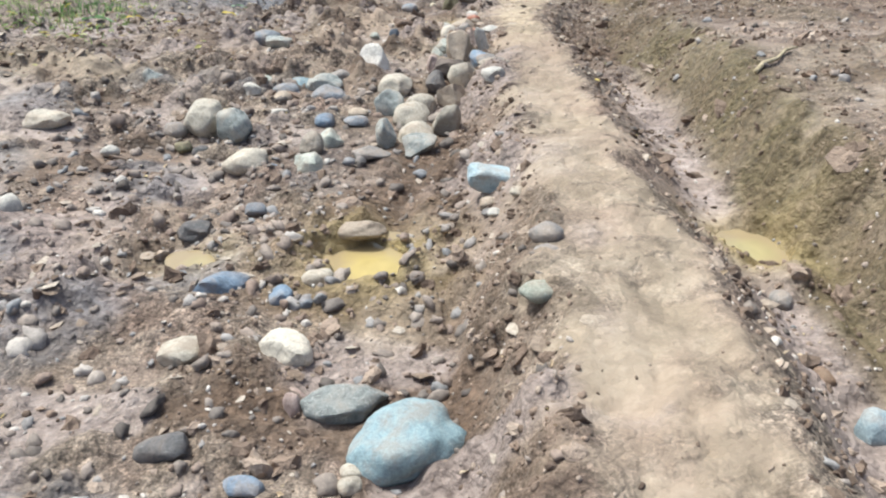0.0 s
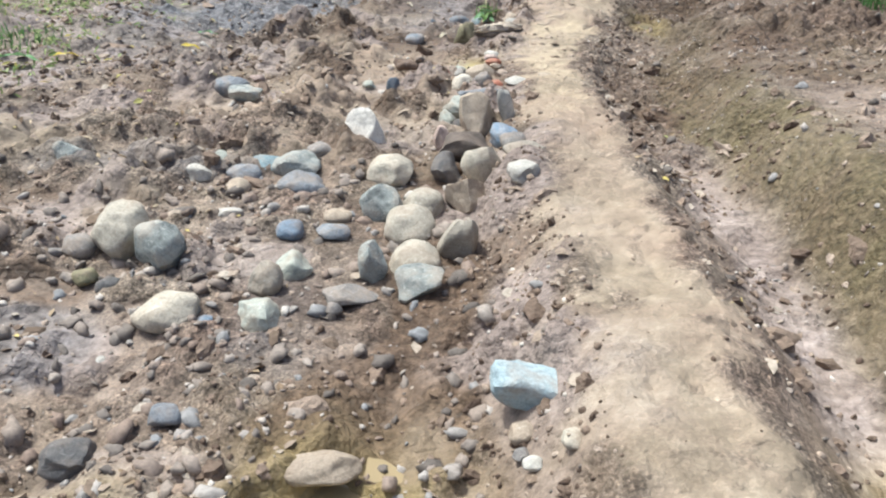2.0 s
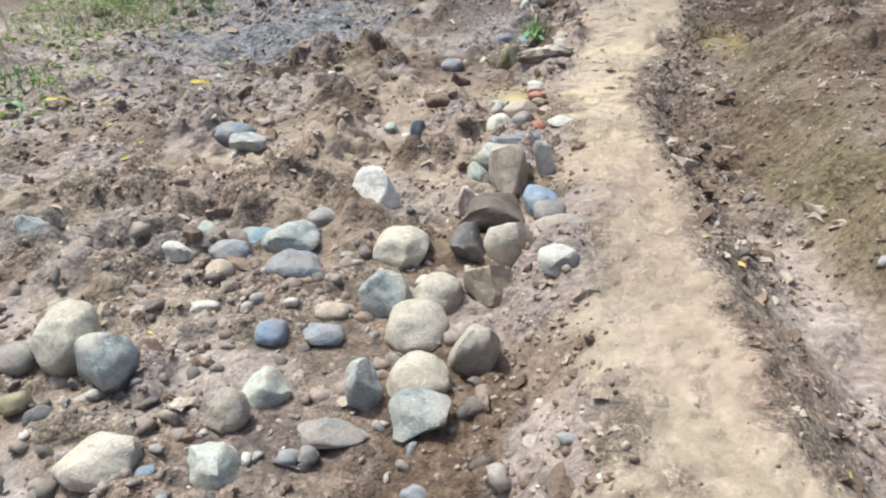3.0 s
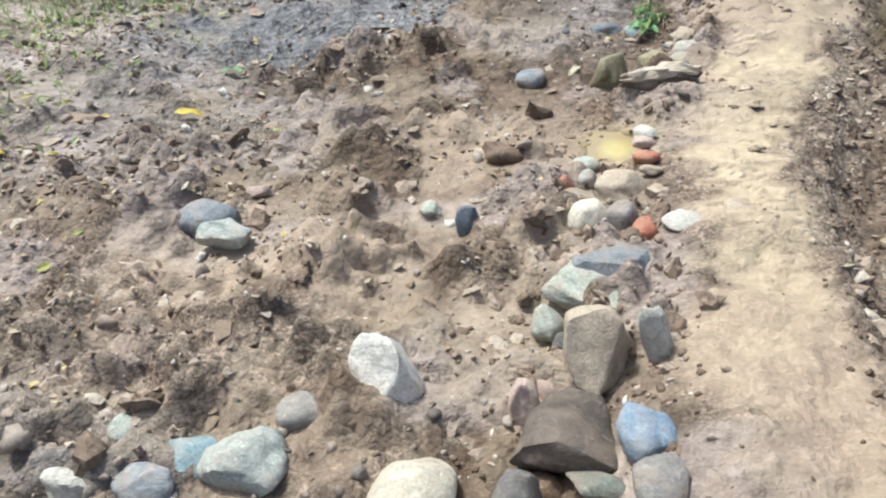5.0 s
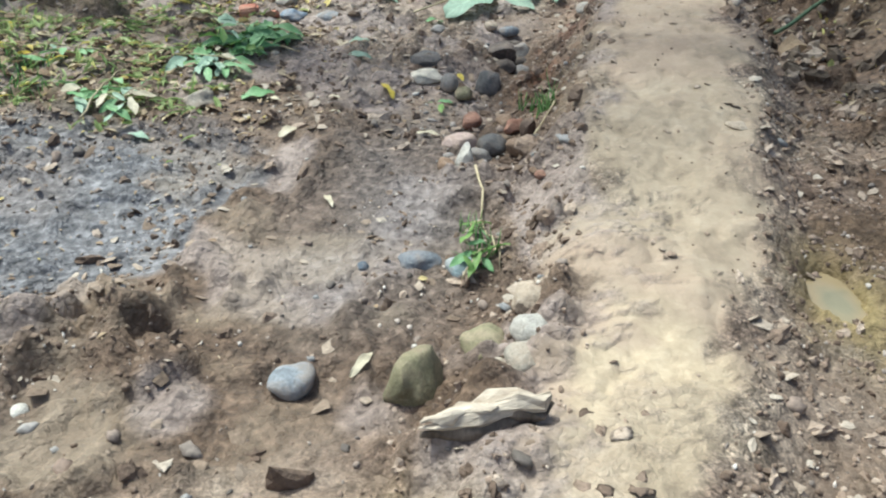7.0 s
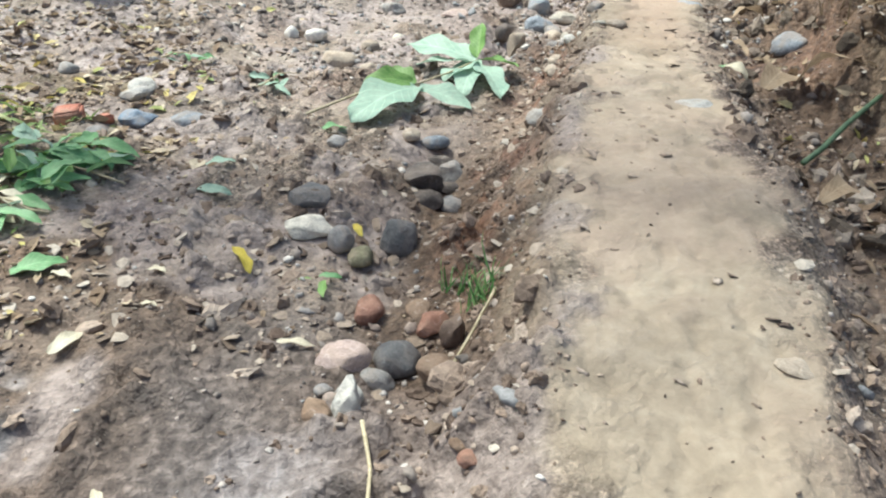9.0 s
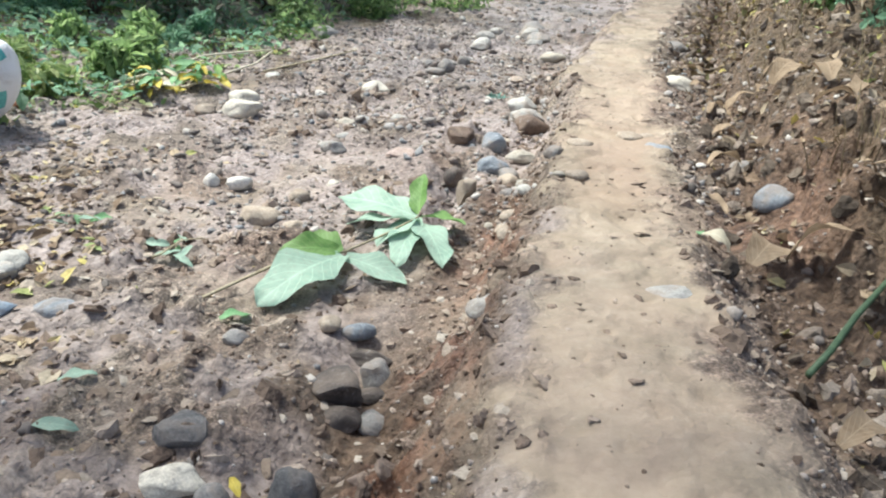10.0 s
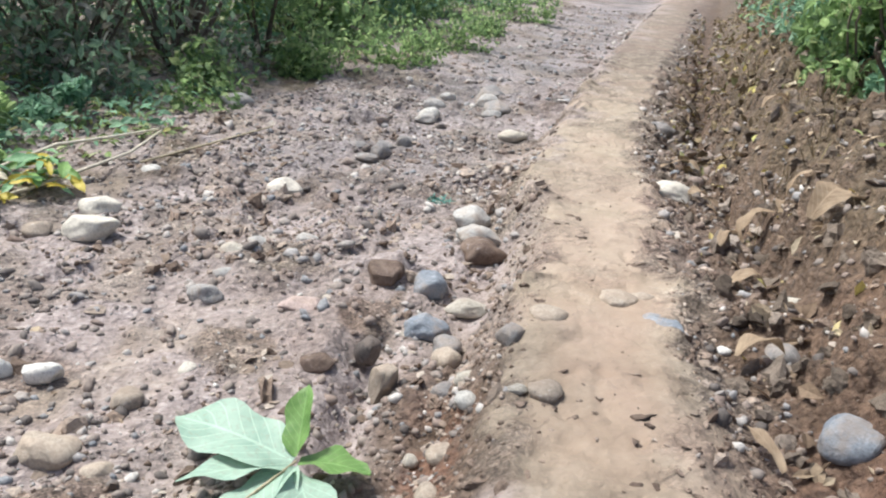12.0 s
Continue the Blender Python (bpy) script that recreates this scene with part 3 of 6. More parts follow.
_stones = np.random.default_rng(7)
STONES_AT = []


def stone(colour, x, y, a, b, c, turn, lean, angular, lift):
    """One stone: half axes a, b, c; angular 0 (river pebble) to 1 (broken rock); its centre lies lift half heights above its bed."""
    z, u, half = (float(k[0]) for k in lie(np.array([x]), np.array([y])))
    STONES_AT.append((x, y, max(a, b)))
    big = max(a, b, c) > .075
    v, f = FINE_BALL if big else BALL
    p = v.copy()
    facets = int(5 + angular * 9)
    for _ in range(facets):
        d = _stones.normal(0, 1, 3)
        d /= np.linalg.norm(d)
        cut = _stones.uniform(.80 - .38 * angular, .97 - .22 * angular)
        over = np.maximum(p @ d - cut, 0)
        p -= over[:, None] * d * (.62 + .36 * min(1, angular * 1.5))
    ox, oy, oz = _stones.uniform(0, 50, 3)
    w = []
    for q in p:
        k = noise.noise(Vector((q[0] * 1.1 + ox, q[1] * 1.1 + oy, q[2] * 1.1 + oz))) * .22
        k += noise.noise(Vector((q[0] * 3 + oy, q[1] * 3 + oz, q[2] * 3 + ox))) * (.045 + .05 * angular)
        if big:
            k += noise.noise(Vector((q[0] * 8 + oz, q[1] * 8 + ox, q[2] * 8 + oy))) * (.008 + .028 * angular)
        w.append(k)
    p = p * (1 + np.array(w))[:, None]
    p -= (p.max(0) + p.min(0)) / 2
    p = p / ((p.max(0) - p.min(0)) / 2) * (a * 1.04, b * 1.04, c * 1.04)
    size = "boulder" if a > .11 else "cobble" if a > .05 else "pebble"
    form = "broken angular" if angular > .45 else "rounded" if angular < .25 else "worn"
    seat = "bedded in the clay path" if lift < 0 else "standing on edge among stones" if c > 1.1 * b else "half sunk in the mud"
    me = quick_mesh(size, p, f, [STONE[colour]])
    if angular > .3:
        me.set_sharp_from_angle(angle=radians(38))
    ob = new(size, me)
    tip = _stones.normal(0, 5, 2)
    ob.matrix_world = pose(x, y, z + c * lift, tip[0], lean + tip[1], turn)
    return tagged(ob, f"{form} {STONE_WORDS.get(colour, colour)} {size} {seat}", "stone", "stones along the path")


stone("blue", -0.507, 1.488, 0.054, 0.033, 0.023, -10, 0, 0.50, 0.30)
stone("beige", -0.233, 1.499, 0.032, 0.032, 0.022, 0, 0, 0.30, 0.30)
stone("beige", -0.233, 1.548, 0.031, 0.031, 0.022, 0, 0, 0.20, 0.25)
stone("paleblue", 1.138, 1.606, 0.048, 0.050, 0.064, 0, 0, 0.40, 0.30)
stone("darkgrey", -0.753, 1.609, 0.071, 0.051, 0.036, 20, 0, 0.60, 0.30)
stone("bluegreen", -0.101, 1.639, 0.158, 0.114, 0.080, 25, 0, 0.20, 0.30)
stone("pink", -0.431, 1.803, 0.025, 0.027, 0.047, 0, 0, 0.40, 0.30)
stone("tan", 0.409, 1.814, 0.049, 0.036, 0.014, -10, 0, 0.30, -0.40)
stone("mottled", -0.279, 1.817, 0.126, 0.067, 0.047, 6, 0, 0.60, 0.30)
stone("brown", 1.098, 1.841, 0.034, 0.042, 0.024, 0, 0, 0.30, 0.25)
stone("pink", -0.432, 1.854, 0.030, 0.039, 0.022, 0, 0, 0.40, 0.25)
stone("greengrey", 0.287, 2.002, 0.066, 0.047, 0.033, 0, 0, 0.15, 0.30)
stone("beige", -0.819, 2.043, 0.073, 0.068, 0.047, 15, 0, 0.40, 0.30)
stone("cream", -0.498, 2.071, 0.077, 0.093, 0.060, 20, 0, 0.90, 0.30)
stone("grey", 0.336, 2.099, 0.073, 0.042, 0.016, 0, 0, 0.30, -0.40)
stone("grey", 0.326, 2.229, 0.043, 0.037, 0.014, 0, 0, 0.30, -0.40)
stone("grey", 1.139, 2.290, 0.038, 0.049, 0.027, 0, 0, 0.30, 0.25)
stone("grey", 0.332, 2.315, 0.055, 0.048, 0.035, 0, 0, 0.20, 0.25)
stone("bluegrey", -0.474, 2.385, 0.030, 0.038, 0.023, 0, 0, 0.40, 0.30)
stone("blue", -0.398, 2.414, 0.041, 0.033, 0.023, 0, 0, 0.50, 0.30)
stone("blue", -0.577, 2.415, 0.043, 0.047, 0.033, 0, 0, 0.50, 0.30)
stone("blue", -0.804, 2.477, 0.106, 0.062, 0.043, 22, 0, 0.55, 0.30)
stone("beige", -0.467, 2.550, 0.063, 0.048, 0.034, 0, 0, 0.40, 0.30)
stone("beige", 0.279, 2.834, 0.027, 0.035, 0.019, 0, 0, 0.40, 0.25)
stone("pale", 0.195, 2.854, 0.026, 0.023, 0.017, 0, 0, 0.20, 0.25)
stone("grey", 0.173, 2.910, 0.024, 0.022, 0.016, 0, 0, 0.40, 0.25)
stone("tan", -0.347, 2.945, 0.108, 0.061, 0.042, 4, 0, 0.25, 0.30)
stone("tan", 0.178, 2.980, 0.035, 0.034, 0.024, 0, 0, 0.30, 0.25)
stone("darkgrey", -1.043, 2.980, 0.076, 0.067, 0.047, 0, 0, 0.50, 0.30)
stone("pale", -1.809, 3.011, 0.053, 0.056, 0.062, 0, 0, 0.20, 0.30)
stone("paleblue", 0.210, 3.125, 0.115, 0.083, 0.058, -6, 0, 0.50, 0.30)
stone("bluegrey", -0.810, 3.128, 0.049, 0.042, 0.030, 0, 0, 0.40, 0.25)
stone("pale", -1.122, 3.425, 0.024, 0.022, 0.015, 0, 0, 0.30, 0.30)
stone("blue", -0.821, 3.564, 0.027, 0.024, 0.017, 0, 0, 0.30, 0.30)
stone("blue", -0.829, 3.606, 0.026, 0.031, 0.019, 0, 0, 0.20, 0.25)
stone("beige", -0.957, 3.609, 0.110, 0.090, 0.063, 20, 0, 0.45, 0.30)
stone("palegreen", -0.657, 3.648, 0.079, 0.067, 0.047, -30, 0, 0.60, 0.30)
stone("grey", -0.415, 3.703, 0.031, 0.033, 0.023, 0, 0, 0.30, 0.30)
stone("pale", -1.648, 3.726, 0.045, 0.041, 0.029, 0, 0, 0.20, 0.30)
stone("grey", -0.367, 3.787, 0.096, 0.056, 0.039, 0, 0, 0.55, 0.30)
stone("darkgrey", -1.223, 3.792, 0.042, 0.038, 0.027, 0, 0, 0.30, 0.25)
stone("greybeige", -0.672, 3.820, 0.056, 0.059, 0.082, 0, 20, 0.30, 0.30)
stone("olive", -1.321, 3.840, 0.043, 0.051, 0.031, 0, 0, 0.30, 0.25)
stone("mottled", -0.130, 3.863, 0.091, 0.093, 0.065, 25, 0, 0.55, 0.30)
stone("mottled", -0.300, 3.950, 0.052, 0.055, 0.103, 0, 0, 0.55, 0.30)
stone("palegreen", -0.601, 3.950, 0.073, 0.072, 0.051, 0, 0, 0.60, 0.30)
stone("mottled", -1.089, 3.980, 0.087, 0.091, 0.126, 0, -10, 0.60, 0.30)
stone("beige", -0.154, 4.019, 0.099, 0.096, 0.067, 12, 0, 0.15, 0.30)
stone("grey", -1.411, 4.027, 0.063, 0.069, 0.048, 0, 0, 0.10, 0.30)
stone("beige", -2.095, 4.042, 0.126, 0.081, 0.057, 5, 0, 0.40, 0.30)
stone("beige", -1.275, 4.081, 0.100, 0.124, 0.121, 0, 8, 0.35, 0.30)
stone("darkbrown", -1.024, 4.108, 0.054, 0.053, 0.038, 0, 0, 0.40, 0.25)
stone("beige", 0.006, 4.144, 0.072, 0.075, 0.139, 0, 14, 0.75, 0.30)
stone("blue", -0.661, 4.230, 0.053, 0.060, 0.041, 0, 0, 0.10, 0.30)
stone("bluegrey", -0.488, 4.237, 0.068, 0.053, 0.037, 0, 0, 0.40, 0.30)
stone("beige", -0.184, 4.269, 0.100, 0.113, 0.077, 0, 0, 0.10, 0.30)
stone("beige", -0.639, 4.325, 0.049, 0.033, 0.023, 0, 0, 0.30, 0.30)
stone("pale", -0.937, 4.364, 0.058, 0.035, 0.025, 0, 0, 0.50, 0.25)
stone("tan", -0.488, 4.366, 0.059, 0.041, 0.029, 0, 0, 0.30, 0.30)
stone("pale", 0.267, 4.385, 0.073, 0.070, 0.049, 0, 0, 0.60, 0.30)
stone("mottled", -0.310, 4.442, 0.085, 0.089, 0.094, 0, 0, 0.40, 0.30)
stone("beige", -0.138, 4.471, 0.083, 0.104, 0.064, -15, 0, 0.30, 0.30)
stone("tan", 0.032, 4.492, 0.083, 0.087, 0.095, 0, 10, 0.70, 0.60)
stone("tan", -0.948, 4.576, 0.053, 0.058, 0.040, 0, 0, 0.40, 0.30)
stone("bluegrey", -0.682, 4.613, 0.100, 0.080, 0.057, 18, 0, 0.50, 0.25)
stone("greybeige", 0.277, 4.622, 0.087, 0.053, 0.037, 0, 0, 0.50, 0.30)
stone("beige", 0.113, 4.659, 0.091, 0.096, 0.125, 0, -12, 0.75, 0.30)
stone("blue", -1.053, 4.694, 0.023, 0.023, 0.016, 0, 0, 0.10, 0.30)
stone("pale", -1.151, 4.702, 0.063, 0.067, 0.047, 24, 0, 0.55, 0.30)
stone("bluegrey", -0.953, 4.708, 0.079, 0.057, 0.040, 5, 0, 0.35, 0.30)
stone("mottled", -1.755, 4.753, 0.069, 0.072, 0.074, 0, 0, 0.50, 0.30)
stone("beige", -0.295, 4.769, 0.102, 0.124, 0.079, -10, 0, 0.50, 0.30)
stone("grey", 0.239, 4.771, 0.060, 0.071, 0.046, 0, 0, 0.25, 0.30)
stone("darkgrey", -0.050, 4.784, 0.065, 0.069, 0.092, 0, 0, 0.75, 0.30)
stone("bluegreen", -0.873, 4.805, 0.069, 0.068, 0.047, 0, 0, 0.50, 0.30)
stone("mottled", -0.737, 4.813, 0.110, 0.094, 0.066, 10, 0, 0.45, 0.30)
stone("darkgreen", 0.122, 4.830, 0.080, 0.039, 0.027, -8, 0, 0.50, 0.30)
stone("bluegrey", -0.084, 4.853, 0.042, 0.040, 0.028, 10, 0, 0.50, 0.30)
stone("brown", -0.013, 4.854, 0.055, 0.046, 0.032, 0, 0, 0.50, 0.30)
stone("palegreen", -1.084, 4.861, 0.048, 0.047, 0.033, 0, 0, 0.40, 0.30)
stone("blue", 0.209, 4.944, 0.067, 0.083, 0.052, 25, 0, 0.45, 0.30)
stone("brown", -0.498, 4.958, 0.073, 0.076, 0.053, 0, 0, 0.60, 0.30)
stone("dark", 0.057, 4.970, 0.133, 0.124, 0.087, -12, 0, 0.85, 0.30)
stone("grey", -0.647, 4.989, 0.071, 0.060, 0.042, 0, 0, 0.40, 0.30)
stone("pink", -0.070, 5.067, 0.044, 0.046, 0.101, 0, -20, 0.70, 0.30)
stone("white", -0.447, 5.116, 0.093, 0.097, 0.141, 0, -10, 0.60, 0.30)
stone("pink", -0.035, 5.146, 0.046, 0.039, 0.051, -18, 0, 0.60, 0.30)
stone("pale", -0.024, 5.174, 0.043, 0.055, 0.031, 0, 0, 0.50, 0.25)
stone("tan", 0.099, 5.187, 0.088, 0.092, 0.153, 0, -6, 0.75, 0.30)
stone("pale", 0.236, 5.238, 0.039, 0.040, 0.118, 0, -10, 0.70, 0.30)
stone("darkgrey", -0.001, 5.327, 0.033, 0.028, 0.046, 0, 0, 0.50, 0.30)
stone("palegreen", -0.054, 5.401, 0.046, 0.048, 0.063, 0, 0, 0.50, 0.30)
stone("palegreen", 0.066, 5.555, 0.136, 0.096, 0.067, -20, 0, 0.65, 0.30)
stone("darkblue", -0.849, 5.612, 0.037, 0.041, 0.029, 0, 0, 0.50, 0.30)
stone("bluegrey", 0.124, 5.633, 0.128, 0.103, 0.072, -16, 0, 0.70, 0.30)
stone("mottled", -1.170, 5.698, 0.089, 0.069, 0.048, 10, 0, 0.70, 0.30)
stone("bluegrey", -1.265, 5.782, 0.098, 0.090, 0.063, 5, 0, 0.20, 0.30)
stone("red", 0.206, 5.837, 0.042, 0.057, 0.033, 0, 0, 0.30, 0.30)
stone("darkblue", -0.370, 5.867, 0.040, 0.042, 0.065, 0, 0, 0.40, 0.30)
stone("pale", 0.324, 5.868, 0.065, 0.058, 0.022, -15, 0, 0.45, -0.40)
stone("grey", 0.132, 5.892, 0.052, 0.055, 0.070, 0, 0, 0.25, 0.30)
stone("cream", 0.023, 5.926, 0.067, 0.070, 0.079, 0, 0, 0.10, 0.30)
stone("tan", 0.498, 5.952, 0.053, 0.060, 0.023, 0, 0, 0.10, -0.40)
stone("palegreen", -0.518, 5.956, 0.039, 0.037, 0.026, 0, 0, 0.40, 0.30)
stone("pink", -1.175, 5.985, 0.053, 0.030, 0.021, 20, 0, 0.50, 0.30)
stone("pale", -0.856, 6.051, 0.021, 0.019, 0.014, 0, 0, 0.20, 0.25)
stone("paleblue", -0.230, 6.060, 0.029, 0.033, 0.021, 0, 0, 0.30, 0.25)
stone("tan", -0.013, 6.105, 0.069, 0.041, 0.030, 0, 0, 0.30, 0.25)
stone("tan", 0.122, 6.117, 0.086, 0.084, 0.058, 0, 0, 0.45, 0.30)
stone("red", -0.074, 6.158, 0.039, 0.041, 0.052, 0, 0, 0.30, 0.30)
stone("blue", -0.273, 6.202, 0.019, 0.018, 0.013, 0, 0, 0.30, 0.25)
stone("tan", 0.224, 6.210, 0.041, 0.026, 0.018, 0, 0, 0.30, 0.30)
stone("palegrey", 0.005, 6.229, 0.031, 0.033, 0.039, 0, 0, 0.30, 0.30)
stone("red", 0.208, 6.307, 0.049, 0.038, 0.026, 0, 0, 0.30, 0.30)
stone("palegreen", -0.016, 6.348, 0.060, 0.038, 0.027, 0, 0, 0.40, 0.30)
stone("darkbrown", -0.328, 6.383, 0.082, 0.054, 0.039, 0, 0, 0.60, 0.25)
stone("darkgrey", -0.834, 6.409, 0.036, 0.033, 0.023, 0, 0, 0.30, 0.30)
stone("pink", 0.198, 6.451, 0.044, 0.031, 0.022, 0, 0, 0.40, 0.30)
stone("pale", 0.203, 6.517, 0.044, 0.039, 0.027, 0, 0, 0.45, 0.30)
stone("pale", -1.011, 6.546, 0.067, 0.047, 0.033, 25, 0, 0.60, 0.30)
stone("pale", -1.058, 7.037, 0.026, 0.027, 0.019, 0, 0, 0.20, 0.30)
stone("olive", 0.049, 7.192, 0.086, 0.090, 0.119, 0, 0, 0.45, 0.30)
# no real stone: stands in for a faint bluish wet patch
stone("bluegrey", -0.316, 7.209, 0.067, 0.066, 0.046, 0, 0, 0.20, 0.30)
stone("beige", 0.286, 7.230, 0.033, 0.041, 0.026, 0, 0, 0.30, 0.30)
stone("greybeige", 0.358, 7.236, 0.055, 0.069, 0.043, 0, 0, 0.15, 0.30)
stone("beige", 0.444, 7.260, 0.032, 0.042, 0.013, 0, 0, 0.30, -0.40)
stone("olive", 0.242, 7.389, 0.070, 0.087, 0.054, 0, 0, 0.30, 0.30)
stone("pale", 0.384, 7.392, 0.064, 0.061, 0.042, 0, 0, 0.30, 0.30)
stone("tan", 0.385, 7.575, 0.057, 0.065, 0.044, 0, 0, 0.40, 0.30)
stone("darkblue", -0.208, 7.903, 0.022, 0.028, 0.016, 0, 0, 0.10, 0.25)
stone("tan", -0.740, 7.912, 0.033, 0.035, 0.024, 0, 0, 0.30, 0.25)
stone("paleblue", 0.156, 7.915, 0.064, 0.057, 0.041, 0, 0, 0.20, 0.25)
stone("bluegrey", -0.004, 7.954, 0.080, 0.059, 0.043, -6, 0, 0.30, 0.10)
stone("redbrown", 0.449, 8.429, 0.025, 0.024, 0.017, 0, 0, 0.50, 0.30)
stone("brown", 0.433, 8.503, 0.028, 0.030, 0.021, 0, 0, 0.50, 0.30)
stone("tan", 1.268, 8.629, 0.065, 0.058, 0.022, 0, 0, 0.40, -0.40)
stone("brown", 0.050, 8.689, 0.039, 0.045, 0.030, 0, 0, 0.40, 0.30)
stone("pale", 0.132, 8.711, 0.044, 0.046, 0.086, 0, 8, 0.50, 0.30)
stone("grey", 0.055, 8.786, 0.028, 0.027, 0.019, 0, 0, 0.30, 0.30)
stone("pale", 0.127, 8.794, 0.040, 0.051, 0.028, 0, 0, 0.30, 0.25)
stone("brown", 0.363, 8.873, 0.054, 0.060, 0.042, 0, 0, 0.25, 0.30)
stone("grey", 0.199, 8.886, 0.054, 0.041, 0.028, 0, 0, 0.40, 0.30)
stone("pink", 0.095, 8.929, 0.081, 0.064, 0.045, 4, 0, 0.35, 0.30)
stone("darkgrey", 0.250, 8.965, 0.070, 0.069, 0.048, 10, 0, 0.40, 0.30)
stone("darkbrown", 0.412, 9.016, 0.038, 0.040, 0.056, 0, 0, 0.60, 0.30)
stone("redbrown", 0.352, 9.104, 0.053, 0.051, 0.035, 10, 0, 0.70, 0.30)
stone("greybeige", -1.204, 9.163, 0.071, 0.089, 0.051, 0, 0, 0.40, 0.25)
stone("brown", 0.304, 9.188, 0.040, 0.045, 0.031, 0, 0, 0.50, 0.30)
stone("redbrown", 0.149, 9.192, 0.048, 0.060, 0.037, 0, 0, 0.40, 0.30)
stone("olive", 0.089, 9.486, 0.042, 0.051, 0.032, 0, 0, 0.20, 0.30)
stone("grey", 0.013, 9.548, 0.047, 0.049, 0.051, 0, 0, 0.20, 0.30)
stone("cream", -0.110, 9.626, 0.086, 0.051, 0.036, 15, 0, 0.45, 0.30)
stone("darkgrey", 0.216, 9.632, 0.065, 0.068, 0.077, 0, 0, 0.25, 0.30)
stone("darkgrey", -0.137, 9.832, 0.088, 0.075, 0.053, 5, 0, 0.50, 0.30)
stone("dark", 0.311, 10.066, 0.068, 0.054, 0.039, 10, 0, 0.60, 0.25)
stone("grey", 0.411, 10.096, 0.053, 0.068, 0.038, 0, 0, 0.30, 0.25)
stone("dark", 0.276, 10.193, 0.087, 0.083, 0.058, 10, 0, 0.70, 0.30)
stone("dark", 0.397, 10.263, 0.072, 0.043, 0.031, 14, 0, 0.60, 0.25)
stone("grey", -1.130, 10.278, 0.053, 0.068, 0.041, 0, 0, 0.20, 0.30)
stone("palegrey", 1.447, 10.340, 0.107, 0.059, 0.023, 0, 0, 0.30, -0.40)
stone("grey", 0.406, 10.359, 0.061, 0.064, 0.064, 0, 0, 0.40, 0.30)
stone("palegrey", 0.800, 10.380, 0.080, 0.053, 0.037, 12, 0, 0.60, 0.30)
stone("grey", -0.105, 10.408, 0.049, 0.039, 0.028, 0, 0, 0.40, 0.30)
stone("dark", 0.384, 10.487, 0.087, 0.045, 0.032, -10, 0, 0.70, 0.30)
stone("blue", -1.024, 10.515, 0.083, 0.067, 0.047, 0, 0, 0.50, 0.30)
stone("tan", 0.216, 10.571, 0.042, 0.044, 0.031, 0, 0, 0.40, 0.30)
stone("bluegrey", 0.328, 10.571, 0.066, 0.046, 0.032, 0, 0, 0.30, 0.30)
stone("bluegrey", -0.825, 10.578, 0.097, 0.056, 0.039, 0, 0, 0.40, 0.30)
stone("palegrey", -1.147, 10.830, 0.072, 0.061, 0.043, 0, 0, 0.40, 0.30)
stone("pale", -1.149, 10.946, 0.064, 0.083, 0.046, 0, 0, 0.40, 0.25)
stone("palegrey", -1.584, 11.115, 0.052, 0.054, 0.038, 0, 0, 0.30, 0.30)
stone("tan", 0.930, 11.225, 0.032, 0.036, 0.023, 0, 0, 0.30, 0.25)
stone("tan", 0.933, 11.361, 0.034, 0.046, 0.026, 0, 0, 0.40, 0.30)
stone("bluegrey", 2.216, 11.440, 0.093, 0.101, 0.070, 0, 0, 0.12, 0.30)
stone("tan", -0.074, 11.574, 0.054, 0.047, 0.034, 0, 0, 0.30, 0.15)
stone("tan", 0.995, 11.579, 0.055, 0.045, 0.032, -25, 0, 0.30, 0.30)
stone("beige", 1.220, 11.643, 0.036, 0.026, 0.010, 0, 0, 0.30, -0.40)
stone("tan", 1.315, 11.649, 0.057, 0.066, 0.024, -20, 0, 0.30, -0.40)
stone("tan", -0.256, 11.669, 0.102, 0.079, 0.056, 0, 0, 0.30, 0.30)
stone("beige", 0.898, 11.678, 0.026, 0.033, 0.019, 0, 0, 0.30, 0.25)
stone("pale", 1.087, 11.808, 0.044, 0.043, 0.031, 0, 0, 0.30, 0.25)
stone("beige", 0.889, 11.896, 0.031, 0.036, 0.024, 0, 0, 0.30, 0.30)
stone("tan", -0.104, 11.983, 0.055, 0.061, 0.042, 0, 0, 0.40, 0.30)
stone("beige", 1.102, 12.024, 0.048, 0.037, 0.026, 20, 0, 0.30, 0.30)
stone("grey", 2.281, 12.039, 0.067, 0.073, 0.051, 0, 0, 0.30, 0.30)
stone("grey", 1.026, 12.041, 0.054, 0.064, 0.039, 0, 0, 0.20, 0.25)
stone("grey", 1.256, 12.046, 0.058, 0.059, 0.042, 0, 0, 0.40, 0.30)
stone("white", 2.065, 12.070, 0.029, 0.030, 0.021, 0, 0, 0.20, 0.30)
stone("tan", 0.801, 12.128, 0.054, 0.056, 0.080, 0, 15, 0.50, 0.30)
stone("bluegrey", 1.831, 12.133, 0.083, 0.092, 0.035, 0, 0, 0.30, -0.40)
stone("white", -0.454, 12.142, 0.067, 0.057, 0.052, 0, 0, 0.60, 0.15)
stone("white", -0.614, 12.148, 0.048, 0.041, 0.052, 0, 0, 0.40, 0.15)
stone("tan", 1.423, 12.206, 0.075, 0.074, 0.028, 0, 0, 0.20, -0.40)
stone("cream", 0.052, 12.226, 0.039, 0.050, 0.028, 0, 0, 0.30, 0.25)
stone("darkbrown", 0.544, 12.284, 0.067, 0.058, 0.042, 0, 0, 0.50, 0.25)
